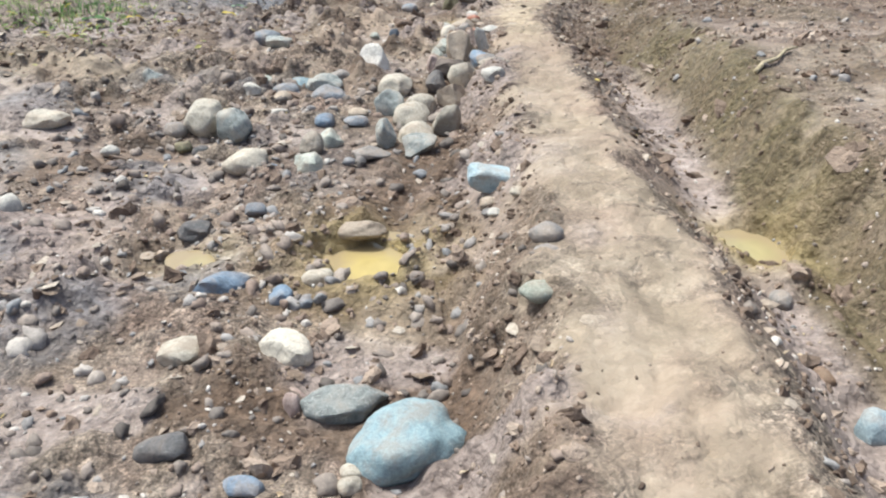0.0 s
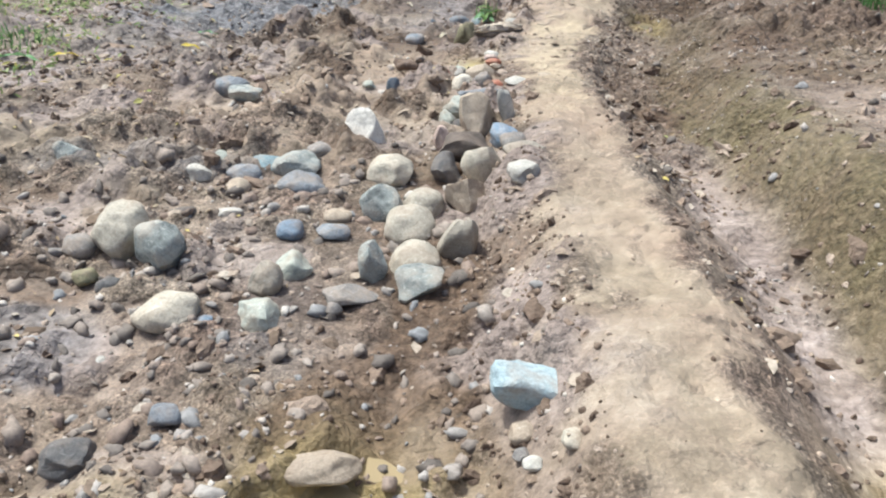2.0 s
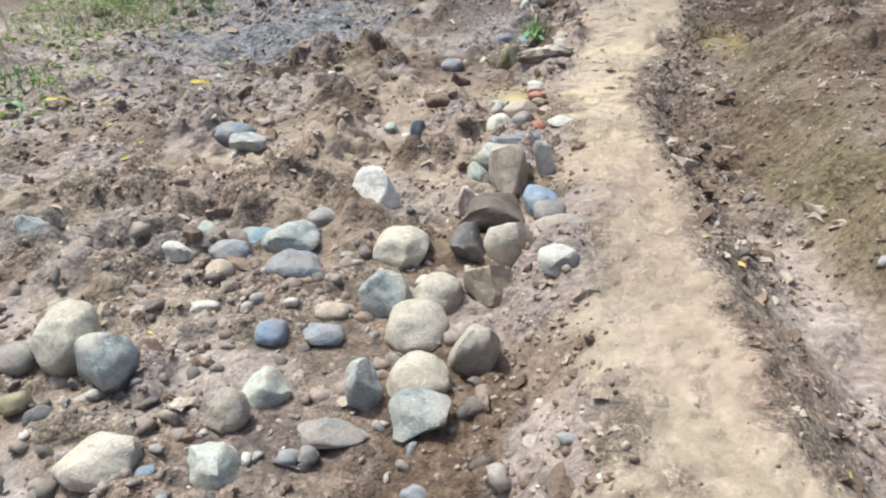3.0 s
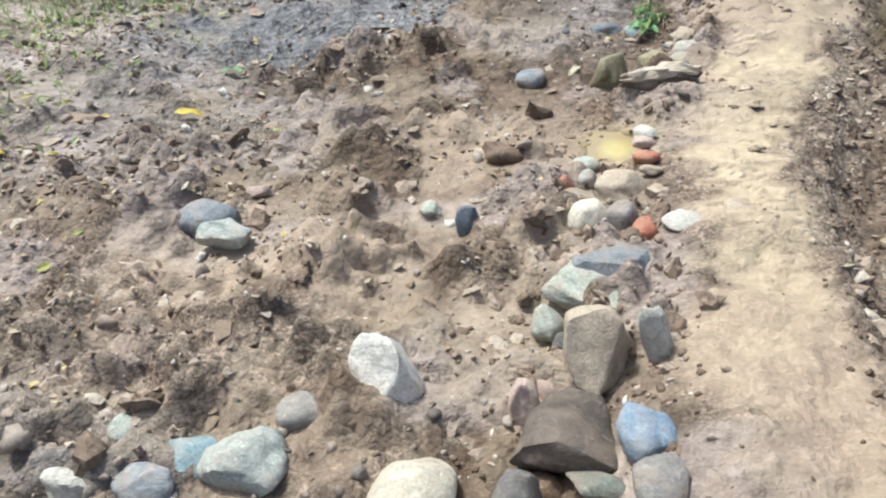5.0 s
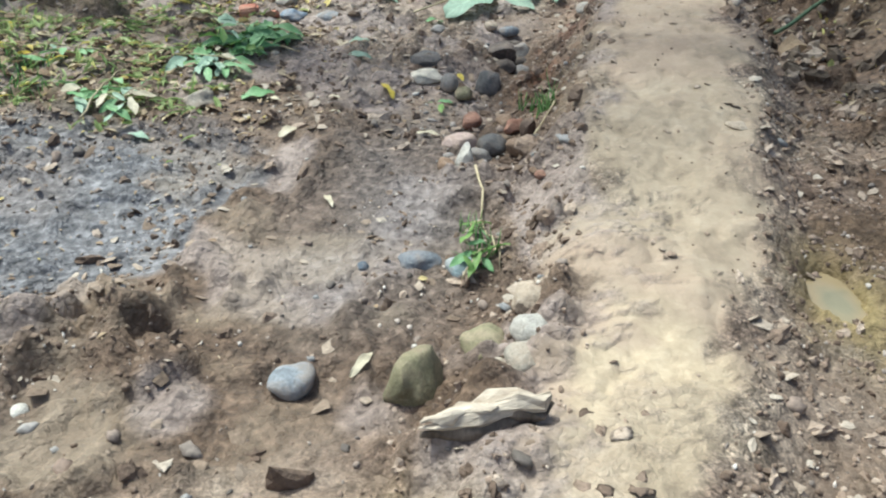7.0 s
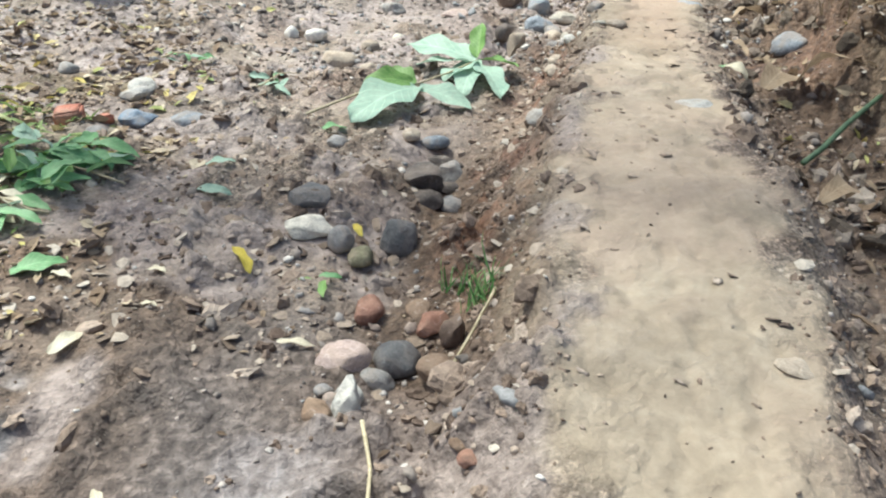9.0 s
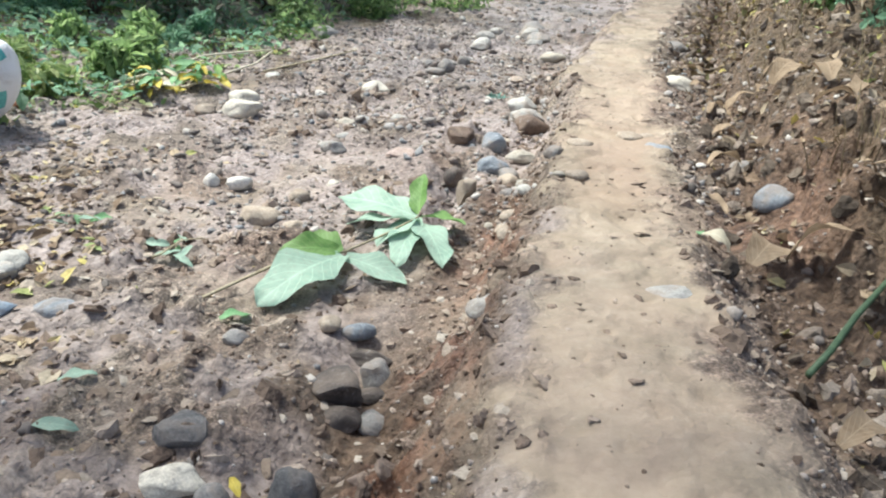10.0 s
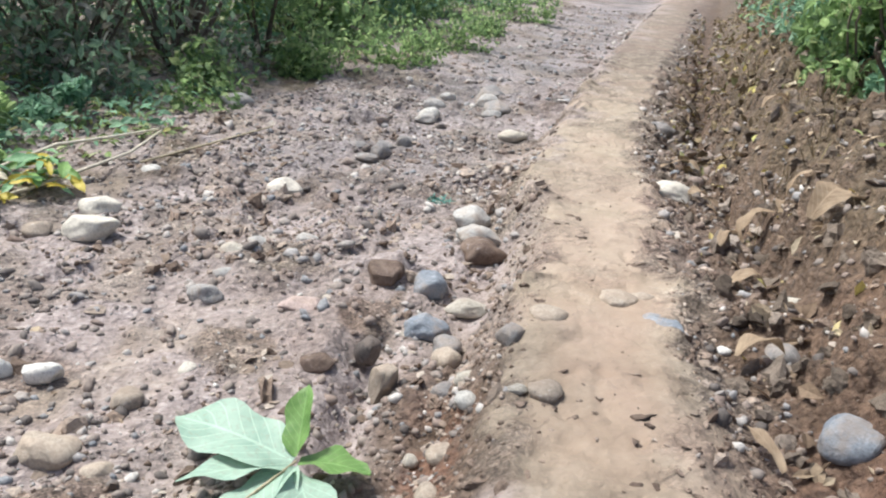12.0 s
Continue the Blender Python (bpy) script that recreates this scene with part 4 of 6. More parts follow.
stone("tan", 1.055, 12.344, 0.060, 0.066, 0.046, 0, 0, 0.30, 0.30)
stone("beige", 2.469, 12.356, 0.082, 0.064, 0.045, 0, 0, 0.30, 0.30)
stone("tan", 1.728, 12.364, 0.092, 0.099, 0.046, 0, 0, 0.20, -0.55)
stone("tan", 1.837, 12.373, 0.047, 0.042, 0.016, 0, 0, 0.20, -0.40)
stone("dark", 0.734, 12.378, 0.054, 0.057, 0.060, 0, 0, 0.50, 0.30)
stone("grey", 1.063, 12.423, 0.061, 0.066, 0.046, 0, 0, 0.40, 0.30)
stone("bluegrey", 0.983, 12.604, 0.103, 0.085, 0.059, 20, 0, 0.35, 0.30)
stone("pink", 0.423, 12.790, 0.103, 0.062, 0.044, 0, 0, 0.40, 0.10)
stone("beige", 1.172, 12.804, 0.099, 0.065, 0.045, 0, 0, 0.30, 0.30)
stone("palegrey", -0.014, 12.862, 0.080, 0.059, 0.042, 0, 0, 0.30, 0.25)
stone("bluegrey", 1.014, 12.967, 0.080, 0.084, 0.083, 0, 0, 0.15, 0.30)
stone("palegrey", 0.037, 13.086, 0.062, 0.045, 0.031, 0, 0, 0.30, 0.30)
stone("darkbrown", 0.801, 13.107, 0.097, 0.126, 0.070, 0, 0, 0.50, 0.47)
stone("beige", 0.024, 13.290, 0.073, 0.077, 0.054, -20, 0, 0.30, 0.30)
stone("tan", -0.943, 13.366, 0.072, 0.060, 0.042, 0, 0, 0.30, 0.30)
stone("darkbrown", 1.302, 13.395, 0.119, 0.119, 0.086, 0, 0, 0.40, 0.25)
stone("cream", -0.707, 13.430, 0.140, 0.111, 0.077, -10, 0, 0.30, 0.30)
stone("palegrey", 0.132, 13.442, 0.054, 0.053, 0.037, 0, 0, 0.30, 0.30)
stone("palegrey", 0.382, 13.530, 0.061, 0.045, 0.032, 0, 0, 0.30, 0.30)
stone("palegrey", 1.302, 13.606, 0.129, 0.103, 0.074, -18, 0, 0.40, 0.35)
stone("cream", -0.750, 13.713, 0.108, 0.088, 0.063, 0, 0, 0.30, 0.25)
stone("palegrey", 1.283, 13.861, 0.110, 0.132, 0.085, -18, 0, 0.40, 0.30)
stone("cream", 2.422, 13.883, 0.119, 0.096, 0.067, -18, 0, 0.30, 0.30)
stone("cream", 0.168, 14.311, 0.107, 0.093, 0.065, 0, 0, 0.30, 0.30)
stone("pale", -0.656, 14.388, 0.063, 0.061, 0.043, 0, 0, 0.30, 0.30)
stone("beige", 2.854, 14.754, 0.061, 0.068, 0.047, 0, 0, 0.30, 0.30)
stone("grey", 0.645, 15.130, 0.085, 0.051, 0.035, 0, 0, 0.30, 0.30)
stone("grey", 0.743, 15.260, 0.075, 0.078, 0.074, 0, 0, 0.20, 0.30)
stone("grey", 0.562, 15.380, 0.076, 0.076, 0.053, 0, 0, 0.30, 0.30)
stone("grey", 0.775, 15.418, 0.077, 0.100, 0.055, 0, 0, 0.30, 0.25)
stone("grey", 2.881, 15.558, 0.127, 0.096, 0.067, 0, 0, 0.30, 0.30)
stone("grey", 0.910, 15.569, 0.057, 0.059, 0.066, 0, 0, 0.20, 0.30)
stone("grey", 0.937, 15.683, 0.053, 0.070, 0.039, 0, 0, 0.20, 0.25)
stone("beige", 1.801, 15.954, 0.121, 0.085, 0.059, -10, 0, 0.30, 0.30)
stone("palegrey", -0.493, 16.384, 0.149, 0.104, 0.073, 8, 0, 0.30, 0.30)
stone("palegrey", 1.101, 16.500, 0.095, 0.063, 0.044, 0, 0, 0.30, 0.30)
stone("pale", 1.143, 16.653, 0.092, 0.119, 0.066, 0, 0, 0.20, 0.25)
stone("palegrey", 1.714, 16.774, 0.093, 0.066, 0.046, 0, 0, 0.30, 0.30)
stone("grey", 1.779, 16.960, 0.123, 0.159, 0.088, 0, 0, 0.30, 0.25)
stone("palegrey", 1.201, 17.009, 0.112, 0.097, 0.068, 0, 0, 0.30, 0.30)
stone("palegrey", 1.740, 17.279, 0.127, 0.117, 0.082, -15, 0, 0.30, 0.30)
stone("palegrey", 1.356, 17.509, 0.085, 0.064, 0.045, 0, 0, 0.30, 0.30)
stone("grey", 1.783, 17.600, 0.144, 0.187, 0.103, 0, 0, 0.30, 0.25)

# ---- gravel, crumbs of soil and litter ----
SMALL, ROUND = base_ball(1), base_ball(2)


def lumpy(shape, amount, seed):
    """The same ball, pushed in and out: a rough lump."""
    v = shape[0] * np.array([[1 + amount * noise.noise(Vector(p) * 1.7 + Vector((seed, 0, 0))) + amount * .6 * noise.noise(Vector(p) * 4 + Vector((0, seed, 0)))] for p in shape[0]])
    return v, shape[1]


NUGGET = lumpy(ROUND, .38, 5.7)
LUMP, CRUMB = lumpy(ROUND, .6, 3.3), lumpy(SMALL, .5, 8.1)
PEBBLES = island_material("gravel", ((0, (.11, .095, .085)), (.2, (.20, .175, .155)), (.4, (.29, .245, .21)), (.6, (.24, .18, .145)),
                                     (.75, (.36, .315, .275)), (.86, (.24, .25, .26)), (.95, (.44, .40, .36)), (1, (.58, .55, .50))), .75)
CRUMBS = island_material("soil_crumbs", ((0, (.12, .085, .065)), (.35, (.20, .15, .115)), (.65, (.29, .22, .17)), (1, (.46, .38, .31))), .95, 0, 1.0)


def spread(rng, n, x0, x1, y0, y1, keep):
    """Places on the ground in a stretch of the plan, thinned by keep(x, y, u, half)."""
    x, y = rng.uniform(x0, x1, n * 3), rng.uniform(y0, y1, n * 3)
    _, u, half = lie(x, y)
    free = np.ones(n * 3, bool)
    for sx, sy, r in STONES_AT:
        if r > .035:
            free &= (x - sx) ** 2 + (y - sy) ** 2 > (r * .85) ** 2
    k = np.nonzero(free & (rng.uniform(0, 1, n * 3) < keep(x, y, u, half)))[0][:n]
    return x[k], y[k]


def lay(rng, x, y, sizes, sink):
    return np.stack([x, y, ground_height(x, y) + sizes[:, 2] * sink], 1)


def broken(x, y, u, half):
    return step(half - .05, half + .12, np.abs(u)) * (.15 + .85 * step(.35, .65, grain(x, y, .45, 61)))


def gravel(name, seed, n, area, lo, hi, shape, mat, keep, label, category, sink=.2, flat=.65, uneven=.12, power=3.0, tilt=.5, smooth=True):
    rng = np.random.default_rng(seed)
    x, y = spread(rng, n, *area, keep)
    s = lo + (hi - lo) * rng.uniform(0, 1, len(x)) ** power
    sizes = np.stack([s * rng.uniform(.8, 1.4, len(x)), s * rng.uniform(.7, 1.1, len(x)), s * flat * rng.uniform(.7, 1.2, len(x))], 1)
    ob = strew(name, lay(rng, x, y, sizes, sink), sizes, shape, rng, mat, tilt, uneven, smooth)
    return tagged(ob, label, category, kind="stuff")


def stony(x, y, u, half):
    a = np.exp(-(((x + .75) / .6) ** 2 + ((y - 4.0) / 1.0) ** 2)) + np.exp(-(((x + .6) / .9) ** 2 + ((y - 2.2) / 1.0) ** 2)) * 1.0
    b = step(10.5, 12.5, y) * .5 + np.exp(-(((x - .1) / .3) ** 2 + ((y - 9.1) / .5) ** 2))
    return step(half - .02, half + .12, np.abs(u)) * np.clip(.15 + a + b, 0, 1)


gravel("gravel", 1, 5200, (-3, 3.2, .9, 16), .005, .030, NUGGET, PEBBLES, stony, "small mixed river pebbles strewn over mud", "gravel")
gravel("river_pebbles", 12, 520, (-2.0, .25, 1.1, 4.8), .012, .042, NUGGET, PEBBLES, lambda x, y, u, h: step(-h - .15, -h - .4, u) * (.3 + .7 * step(.35, .6, grain(x, y, .5, 64))), "worn grey and brown pebbles lying in mud", "gravel", .0, .65, .14, 2.0)
gravel("far_gravel", 2, 9000, (-2.5, 7.5, 13.0, 30), .008, .060, SMALL, PEBBLES, lambda x, y, u, h: stony(x, y, u, h) * step(-3.4, -2.8, u) * step(1.3, .9, u),
       "grey cobbles and gravel strewn over the far track", "gravel", -.15, .55, .16, 4.5)
gravel("soil_crumbs", 3, 12000, (-3, 3.2, .9, 16), .004, .015, CRUMB, CRUMBS, broken, "loose dark crumbs of broken soil", "soil", .0, .75, .16, 2.0, 1.0)
gravel("soil_lumps", 9, 2200, (-3, 3.2, .9, 16), .011, .032, LUMP, CRUMBS, broken, "loose brown lumps of broken soil", "soil", -.3, .6, .16, 2.5, 1.0, False)
gravel("path_crumbs", 4, 1300, (-.2, 2.6, .9, 16), .003, .010, SMALL, CRUMBS, lambda x, y, u, h: step(h + .05, h - .1, np.abs(u)) * .5,
       "few soil crumbs on the trodden path", "soil", .1, .5, .2, 2.5, .6)
CHIPS = island_material("stone_chips", ((0, (.20, .17, .15)), (.4, (.36, .31, .27)), (.75, (.50, .45, .40)), (1, (.66, .62, .57))), .7)
gravel("stone_chips", 6, 9000, (-3, 3.0, .9, 15), .003, .013, SMALL, CHIPS, broken, "small pale stone chips strewn on mud", "gravel", .1, .5, .2, 2.5, .9)
gravel("path_flakes", 7, 650, (-.1, 2.3, 5.5, 14), .006, .026, LUMP, CRUMBS, lambda x, y, u, h: step(h + .08, h - .05, np.abs(u)) * step(.35, .7, grain(x, y, .35, 62)),
       "thin dark mud flakes on the trodden path", "soil", .0, .12, .2, 2.0, .2)
FLAKES = island_material("clay_flakes", ((0, (.13, .095, .07)), (.3, (.24, .185, .14)), (.6, (.36, .295, .235)), (.85, (.42, .36, .295)), (1, (.46, .41, .345))), .9, 0, .8)
gravel("clay_flakes", 21, 4500, (-3, 3.0, .9, 16), .008, .036, CRUMB, FLAKES, lambda x, y, u, h: broken(x, y, u, h) * (1 - step(.45, .65, u) * step(9, 7.5, y)), "flat dried flakes of pale and brown clay", "soil", .0, .22, .22, 2.2, .3, False)
gravel("track_gravel", 22, 9000, (-2.6, 3.4, 11.4, 18), .006, .028, CRUMB, PEBBLES, lambda x, y, u, h: step(h, h + .15, np.abs(u)) * step(1.2, .8, u) * (.15 + .85 * step(.4, .65, grain(x, y, .5, 63))),
       "grey and pale gravel strewn over the track", "gravel", .0, .6, .15, 2.6)
gravel("slope_crumbs", 8, 7000, (-.6, 3.0, .9, 15), .004, .014, CRUMB, CRUMBS, lambda x, y, u, h: step(h - .08, h + .06, np.abs(u)) * step(h + .5, h + .3, np.abs(u)) * (1 - .75 * step(0, .1, u) * step(5.5, 4.5, y)),
       "crumbled soil along the edges of the path", "soil", .0, .75, .16, 2.0, 1.0)
gravel("slope_lumps", 10, 1500, (-.6, 3.0, .9, 15), .012, .034, LUMP, CRUMBS, lambda x, y, u, h: step(h - .04, h + .1, np.abs(u)) * step(h + .5, h + .3, np.abs(u)) * (1 - .75 * step(0, .1, u) * step(5.5, 4.5, y)),
       "lumps of soil along the edges of the path", "soil", -.3, .6, .16, 2.5, 1.0, False)
gravel("clods", 5, 900, (-3, 3.2, .9, 16), .02, .060, LUMP, CRUMBS, broken, "rough brown clods of broken mud", "soil", -.4, .55, .15, 2.5, .8, False)

BANK_SOIL = island_material("bank_soil", ((0, (.085, .066, .050)), (.5, (.165, .132, .102)), (.85, (.25, .205, .165)), (1, (.34, .29, .24))), .95, 0, 1.0)
gravel("bank_clods", 11, 700, (1.3, 4.6, 8.6, 17), .016, .065, LUMP, BANK_SOIL, lambda x, y, u, h: step(h + .1, h + .25, u) * step(2.2, 1.5, u), "crusted clods of soil fallen from the bank", "soil", -.1, .6, .16, 2.6, .9, False)
# ---- plants ----
BLADE = (np.array([(0, 0, 0), (-.30, .38, .07), (0, .42, 0), (.30, .38, .07), (-.2, .74, .03), (.2, .74, .03), (0, 1, -.12)]) - (0, .5, 0),
         np.array([(0, 2, 1), (0, 3, 2), (1, 2, 4), (2, 3, 5), (4, 2, 6), (2, 5, 6)]))
BLADE_OF_GRASS = (np.array([(-.5, 0, 0), (.5, 0, 0), (-.42, .05, .45), (.42, .05, .45), (-.25, .2, .8), (.25, .2, .8), (0, .5, 1)]),
                  np.array([(0, 1, 2), (1, 3, 2), (2, 3, 4), (3, 5, 4), (4, 5, 6)]))
TANGLE = island_material("dry_tangle", ((0, (.22, .21, .16)), (.3, (.36, .34, .28)), (.45, (.46, .45, .38)), (.55, (.22, .34, .21)), (1, (.38, .52, .35))), .8, .5)
HEDGE_GREEN = island_material("hedge_leaves", ((0, (.12, .19, .09)), (.35, (.25, .37, .16)), (.7, (.33, .47, .19)), (.93, (.46, .59, .27)), (1, (.60, .63, .34))), .5, .6)
BLUE_GREEN = island_material("shade_leaves", ((0, (.12, .22, .14)), (.4, (.22, .39, .26)), (.8, (.34, .54, .36)), (1, (.44, .60, .39))), .5, .6)
LIGHT_GREEN = island_material("creeper_leaves", ((0, (.16, .23, .08)), (.3, (.27, .38, .13)), (.65, (.36, .45, .20)), (.88, (.50, .55, .30)), (1, (.60, .52, .10))), .55, .3)
FRESH_GREEN = island_material("fresh_leaves", ((0, (.05, .13, .04)), (.5, (.12, .28, .085)), (1, (.24, .42, .15))), .5, .3)
DRY_LITTER = island_material("dry_litter", ((0, (.11, .075, .05)), (.35, (.25, .18, .12)), (.65, (.42, .33, .22)), (.85, (.58, .50, .37)), (.95, (.60, .50, .16)), (1, (.30, .38, .16))), .8, .15)
DRY_GRASS = island_material("dry_grass", ((0, (.10, .075, .045)), (.5, (.23, .175, .10)), (.85, (.36, .29, .17)), (1, (.19, .22, .09))), .85, .15)
BARK = plain_material("grey_bark", (.07, .055, .042), (.22, .18, .145), 14, .9, .7, (1, 1, .25))
PALE_CANE = plain_material("bleached_vine", (.50, .45, .33), (.74, .68, .55), 25, .7, .3)
CANE = plain_material("pale_stem", (.30, .25, .15), (.55, .48, .33), 25, .7, .3)
GREEN_CANE = plain_material("green_stem", (.045, .085, .045), (.10, .155, .085), 25, .5, .3)
TEAK = leaf_material("broad_leaf_underside", (.25, .38, .29), (.40, .54, .42), .25)
TEAK_TOP = leaf_material("broad_leaf_top", (.10, .21, .05), (.22, .37, .11), .15)
LEAF_GREEN = leaf_material("cut_leaf", (.10, .26, .09), (.27, .46, .24), .15)
LEAF_YELLOW = leaf_material("yellow_leaf", (.45, .34, .04), (.68, .56, .10), .1)
LEAF_CREAM = leaf_material("bleached_leaf", (.48, .42, .29), (.72, .67, .52), .15)
LEAF_DRY = leaf_material("dry_brown_leaf", (.20, .14, .085), (.42, .32, .215), .3, .75)


def tube(points, radii, sides=7):
    """A bent, tapering stem as a bmesh."""
    bm = bmesh.new()
    pts = [Vector(p) for p in points]
    rings = []
    for i, p in enumerate(pts):
        d = (pts[min(i + 1, len(pts) - 1)] - pts[max(i - 1, 0)]).normalized()
        s = d.cross(Vector((.13, .21, 1))).normalized()
        w = d.cross(s)
        rings.append([bm.verts.new(p + (s * math.cos(k * math.tau / sides) + w * math.sin(k * math.tau / sides)) * radii[i]) for k in range(sides)])
    for a, b in zip(rings, rings[1:]):
        for k in range(sides):
            bm.faces.new((a[k], a[(k + 1) % sides], b[(k + 1) % sides], b[k]))
    bm.faces.new(rings[0][::-1])
    bm.faces.new(rings[-1])
    bmesh.ops.recalc_face_normals(bm, faces=bm.faces)
    return bm


def curve_points(ends, bow=(0, 0, 0), n=10, jitter=.0, seed=0):
    rng = random.Random(seed)
    a, b, w = Vector(ends[0]), Vector(ends[-1]), Vector(bow)
    return [a.lerp(b, i / (n - 1)) + w * math.sin(math.pi * i / (n - 1)) + Vector([rng.uniform(-jitter, jitter) for _ in range(3)]) for i in range(n)]


def leaf_blade(base, tip, width, fold=.25, curl=.0, wave=.04, twist=0.0, seed=0, along=12, across=6):
    """One leaf from its stalk to its tip: oval, folded at the midrib, wavy at the edge. With UVs along it."""
    rng = random.Random(seed)
    a, b = Vector(base), Vector(tip)
    d = b - a
    length = d.length
    d.normalize()
    s = d.cross(Vector((0, 0, 1))).normalized()
    up = s.cross(d)
    s, up = s * math.cos(twist) + up * math.sin(twist), up * math.cos(twist) - s * math.sin(twist)
    ph, q = rng.uniform(0, 6), rng.uniform(0, 6)
    bm = bmesh.new()
    uv = bm.loops.layers.uv.new("UVMap")
    rows, coords = [], {}
    for i in range(along + 1):
        t = i / along
        w = width * .5 * (math.sin(math.pi * min(1, t * .93 + .05)) ** .75) * (1 + .10 * math.sin(t * 13 + ph))
        if i == along:
            w *= .25
        row = []
        for j in range(across + 1):
            k = 2 * j / across - 1
            p = a + d * (length * t) + s * (w * k)
            p += up * (abs(k) * w * fold + wave * length * k * k * math.sin(t * 11 + q + (2 if k > 0 else 0)) + curl * length * math.sin(math.pi * t) - .1 * length * t * t * abs(curl))
            v = bm.verts.new(p)
            coords[v] = (j / across, t)
            row.append(v)
        rows.append(row)
    for r0, r1 in zip(rows, rows[1:]):
        for j in range(across):
            f = bm.faces.new((r0[j], r0[j + 1], r1[j + 1], r1[j]))
            for lp in f.loops:
                lp[uv].uv = coords[lp.vert]
    return bm


def thing(name, x, y, z, label, category, group=""):
    ob = new(name)
    ob.location = (x, y, z)
    return tagged(ob, label, category, group)


def local(ob, p):
    return Vector(p) - ob.location


# cut branch with broad leaves that lies across the rut's edge
branch = thing("cut_branch", .22, 11.03, on_ground(.22, 11.03), "cut branch with broad pale green leaves lying on mud", "branch")
part("stem", tube([local(branch, p) for p in ((-.62, 10.42, .03), (-.33, 10.62, .06), (-.04, 11.02, .075), (.22, 11.10, .095), (.38, 11.30, .10), (.54, 11.53, .11))],
                  (.0075, .007, .0065, .006, .0055, .004)), CANE, branch, "pale bare stem")
for i, (a, b, w, fold, curl, twist, m) in enumerate((
        ((.53, 11.53, .11), (.13, 11.74, .13), .24, .12, .05, .15, TEAK), ((.52, 11.52, .10), (.20, 11.44, .10), .15, .15, .04, -.2, TEAK),
        ((.54, 11.54, .12), (.56, 11.72, .27), .11, .5, .0, .5, TEAK_TOP), ((.55, 11.53, .11), (.77, 11.50, .09), .17, .2, .05, .2, TEAK_TOP),
        ((.53, 11.51, .10), (.45, 11.05, .06), .15, .15, .04, -.1, TEAK), ((.54, 11.51, .10), (.66, 11.07, .06), .17, .15, .05, .25, TEAK),
        ((.53, 11.52, .10), (.36, 11.22, .08), .17, .2, .03, -.3, TEAK),
        ((.22, 11.07, .09), (-.08, 10.66, .05), .25, .16, .07, .15, TEAK), ((.20, 11.10, .10), (-.05, 11.04, .12), .14, .2, .08, .5, TEAK_TOP),
        ((.23, 11.06, .09), (.50, 10.90, .04), .13, .35, .05, -.3, TEAK), ((.21, 11.09, .10), (.05, 11.20, .12), .13, .3, .05, .4, TEAK_TOP))):
    part("leaf", leaf_blade(local(branch, a), local(branch, b), w, fold, curl, .035, twist, i), m, branch, "green upper side of a leaf" if m is TEAK_TOP else "")


def cutting(x, y, r, n, size, seed, label, mats, height=.08, stem=True):
    """A heap of cut leaves on a thin stem."""
    rng = random.Random(seed)
    z = on_ground(x, y)
    ob = thing("leafy_cutting", x, y, z, label, "cut leaves", "cut leaves on the ground")
    if stem:
        h = rng.uniform(0, 6.28)
        part("stem", tube(curve_points(((-r * math.cos(h), -r * math.sin(h), .02), (r * math.cos(h), r * math.sin(h), .05)), (0, 0, .03), 8, .006, seed),
                          [.005 - .0004 * i for i in range(8)]), CANE, ob, "pale thin stem")
    for i in range(n):
        a, d = rng.uniform(0, 6.28), r * rng.uniform(0, .75)
        bx, by = d * math.cos(a), d * math.sin(a)
        h, L = rng.uniform(0, 6.28), size * rng.uniform(.65, 1.25)
        bz = rng.uniform(.02, height)
        ex, ey = bx + L * math.cos(h), by + L * math.sin(h)
        ez = max(bz - rng.uniform(0, .06), on_ground(x + ex, y + ey) - z + .012)
        part("leaf", leaf_blade((bx, by, max(bz, on_ground(x + bx, y + by) - z + .015)), (ex, ey, ez), L * rng.uniform(.3, .42), rng.uniform(.1, .5), rng.uniform(-.02, .12),
                                .03, rng.uniform(-.7, .7), seed + i, 7, 4), rng.choice(mats), ob)
    return ob


cutting(-1.10, 9.90, .27, 60, .16, 11, "heap of fresh cut green leaves on mud", (LEAF_GREEN, LEAF_GREEN, TEAK_TOP, TEAK), .13)
cutting(-1.26, 9.60, .24, 40, .14, 12, "small heap of pale cut leaves on litter", (TEAK, LEAF_CREAM, LEAF_GREEN), .06)
cutting(-1.62, 9.02, .30, 30, .12, 13, "wilted cut grass and leaves on grey silt", (TEAK, LEAF_GREEN, LEAF_CREAM), .06)
cutting(-.50, 11.15, .13, 7, .12, 14, "wilted pale cut leaves on a thin twig", (TEAK, LEAF_CREAM, LEAF_GREEN), .06)
cutting(-1.06, 11.37, .14, 7, .10, 15, "few wilted green leaves on mud", (TEAK, LEAF_GREEN), .05)
cutting(-2.6, 10.6, .30, 16, .15, 16, "heap of broad green leaves among litter", (LEAF_GREEN, TEAK, TEAK_TOP), .15)
cutting(-2.1, 9.6, .25, 10, .11, 17, "scattered wilted leaves on mud", (TEAK, LEAF_GREEN, LEAF_YELLOW), .05)
cutting(.21, 7.90, .11, 9, .09, 18, "low bright green weed beside stones", (LEAF_GREEN, TEAK_TOP), .13)
cutting(.19, 8.12, .08, 6, .07, 19, "small green weed on silt", (LEAF_GREEN, TEAK_TOP), .08)
cutting(-.03, 9.31, .04, 4, .07, 20, "few bright green leaves on mud", (LEAF_GREEN, TEAK_TOP), .04, False)


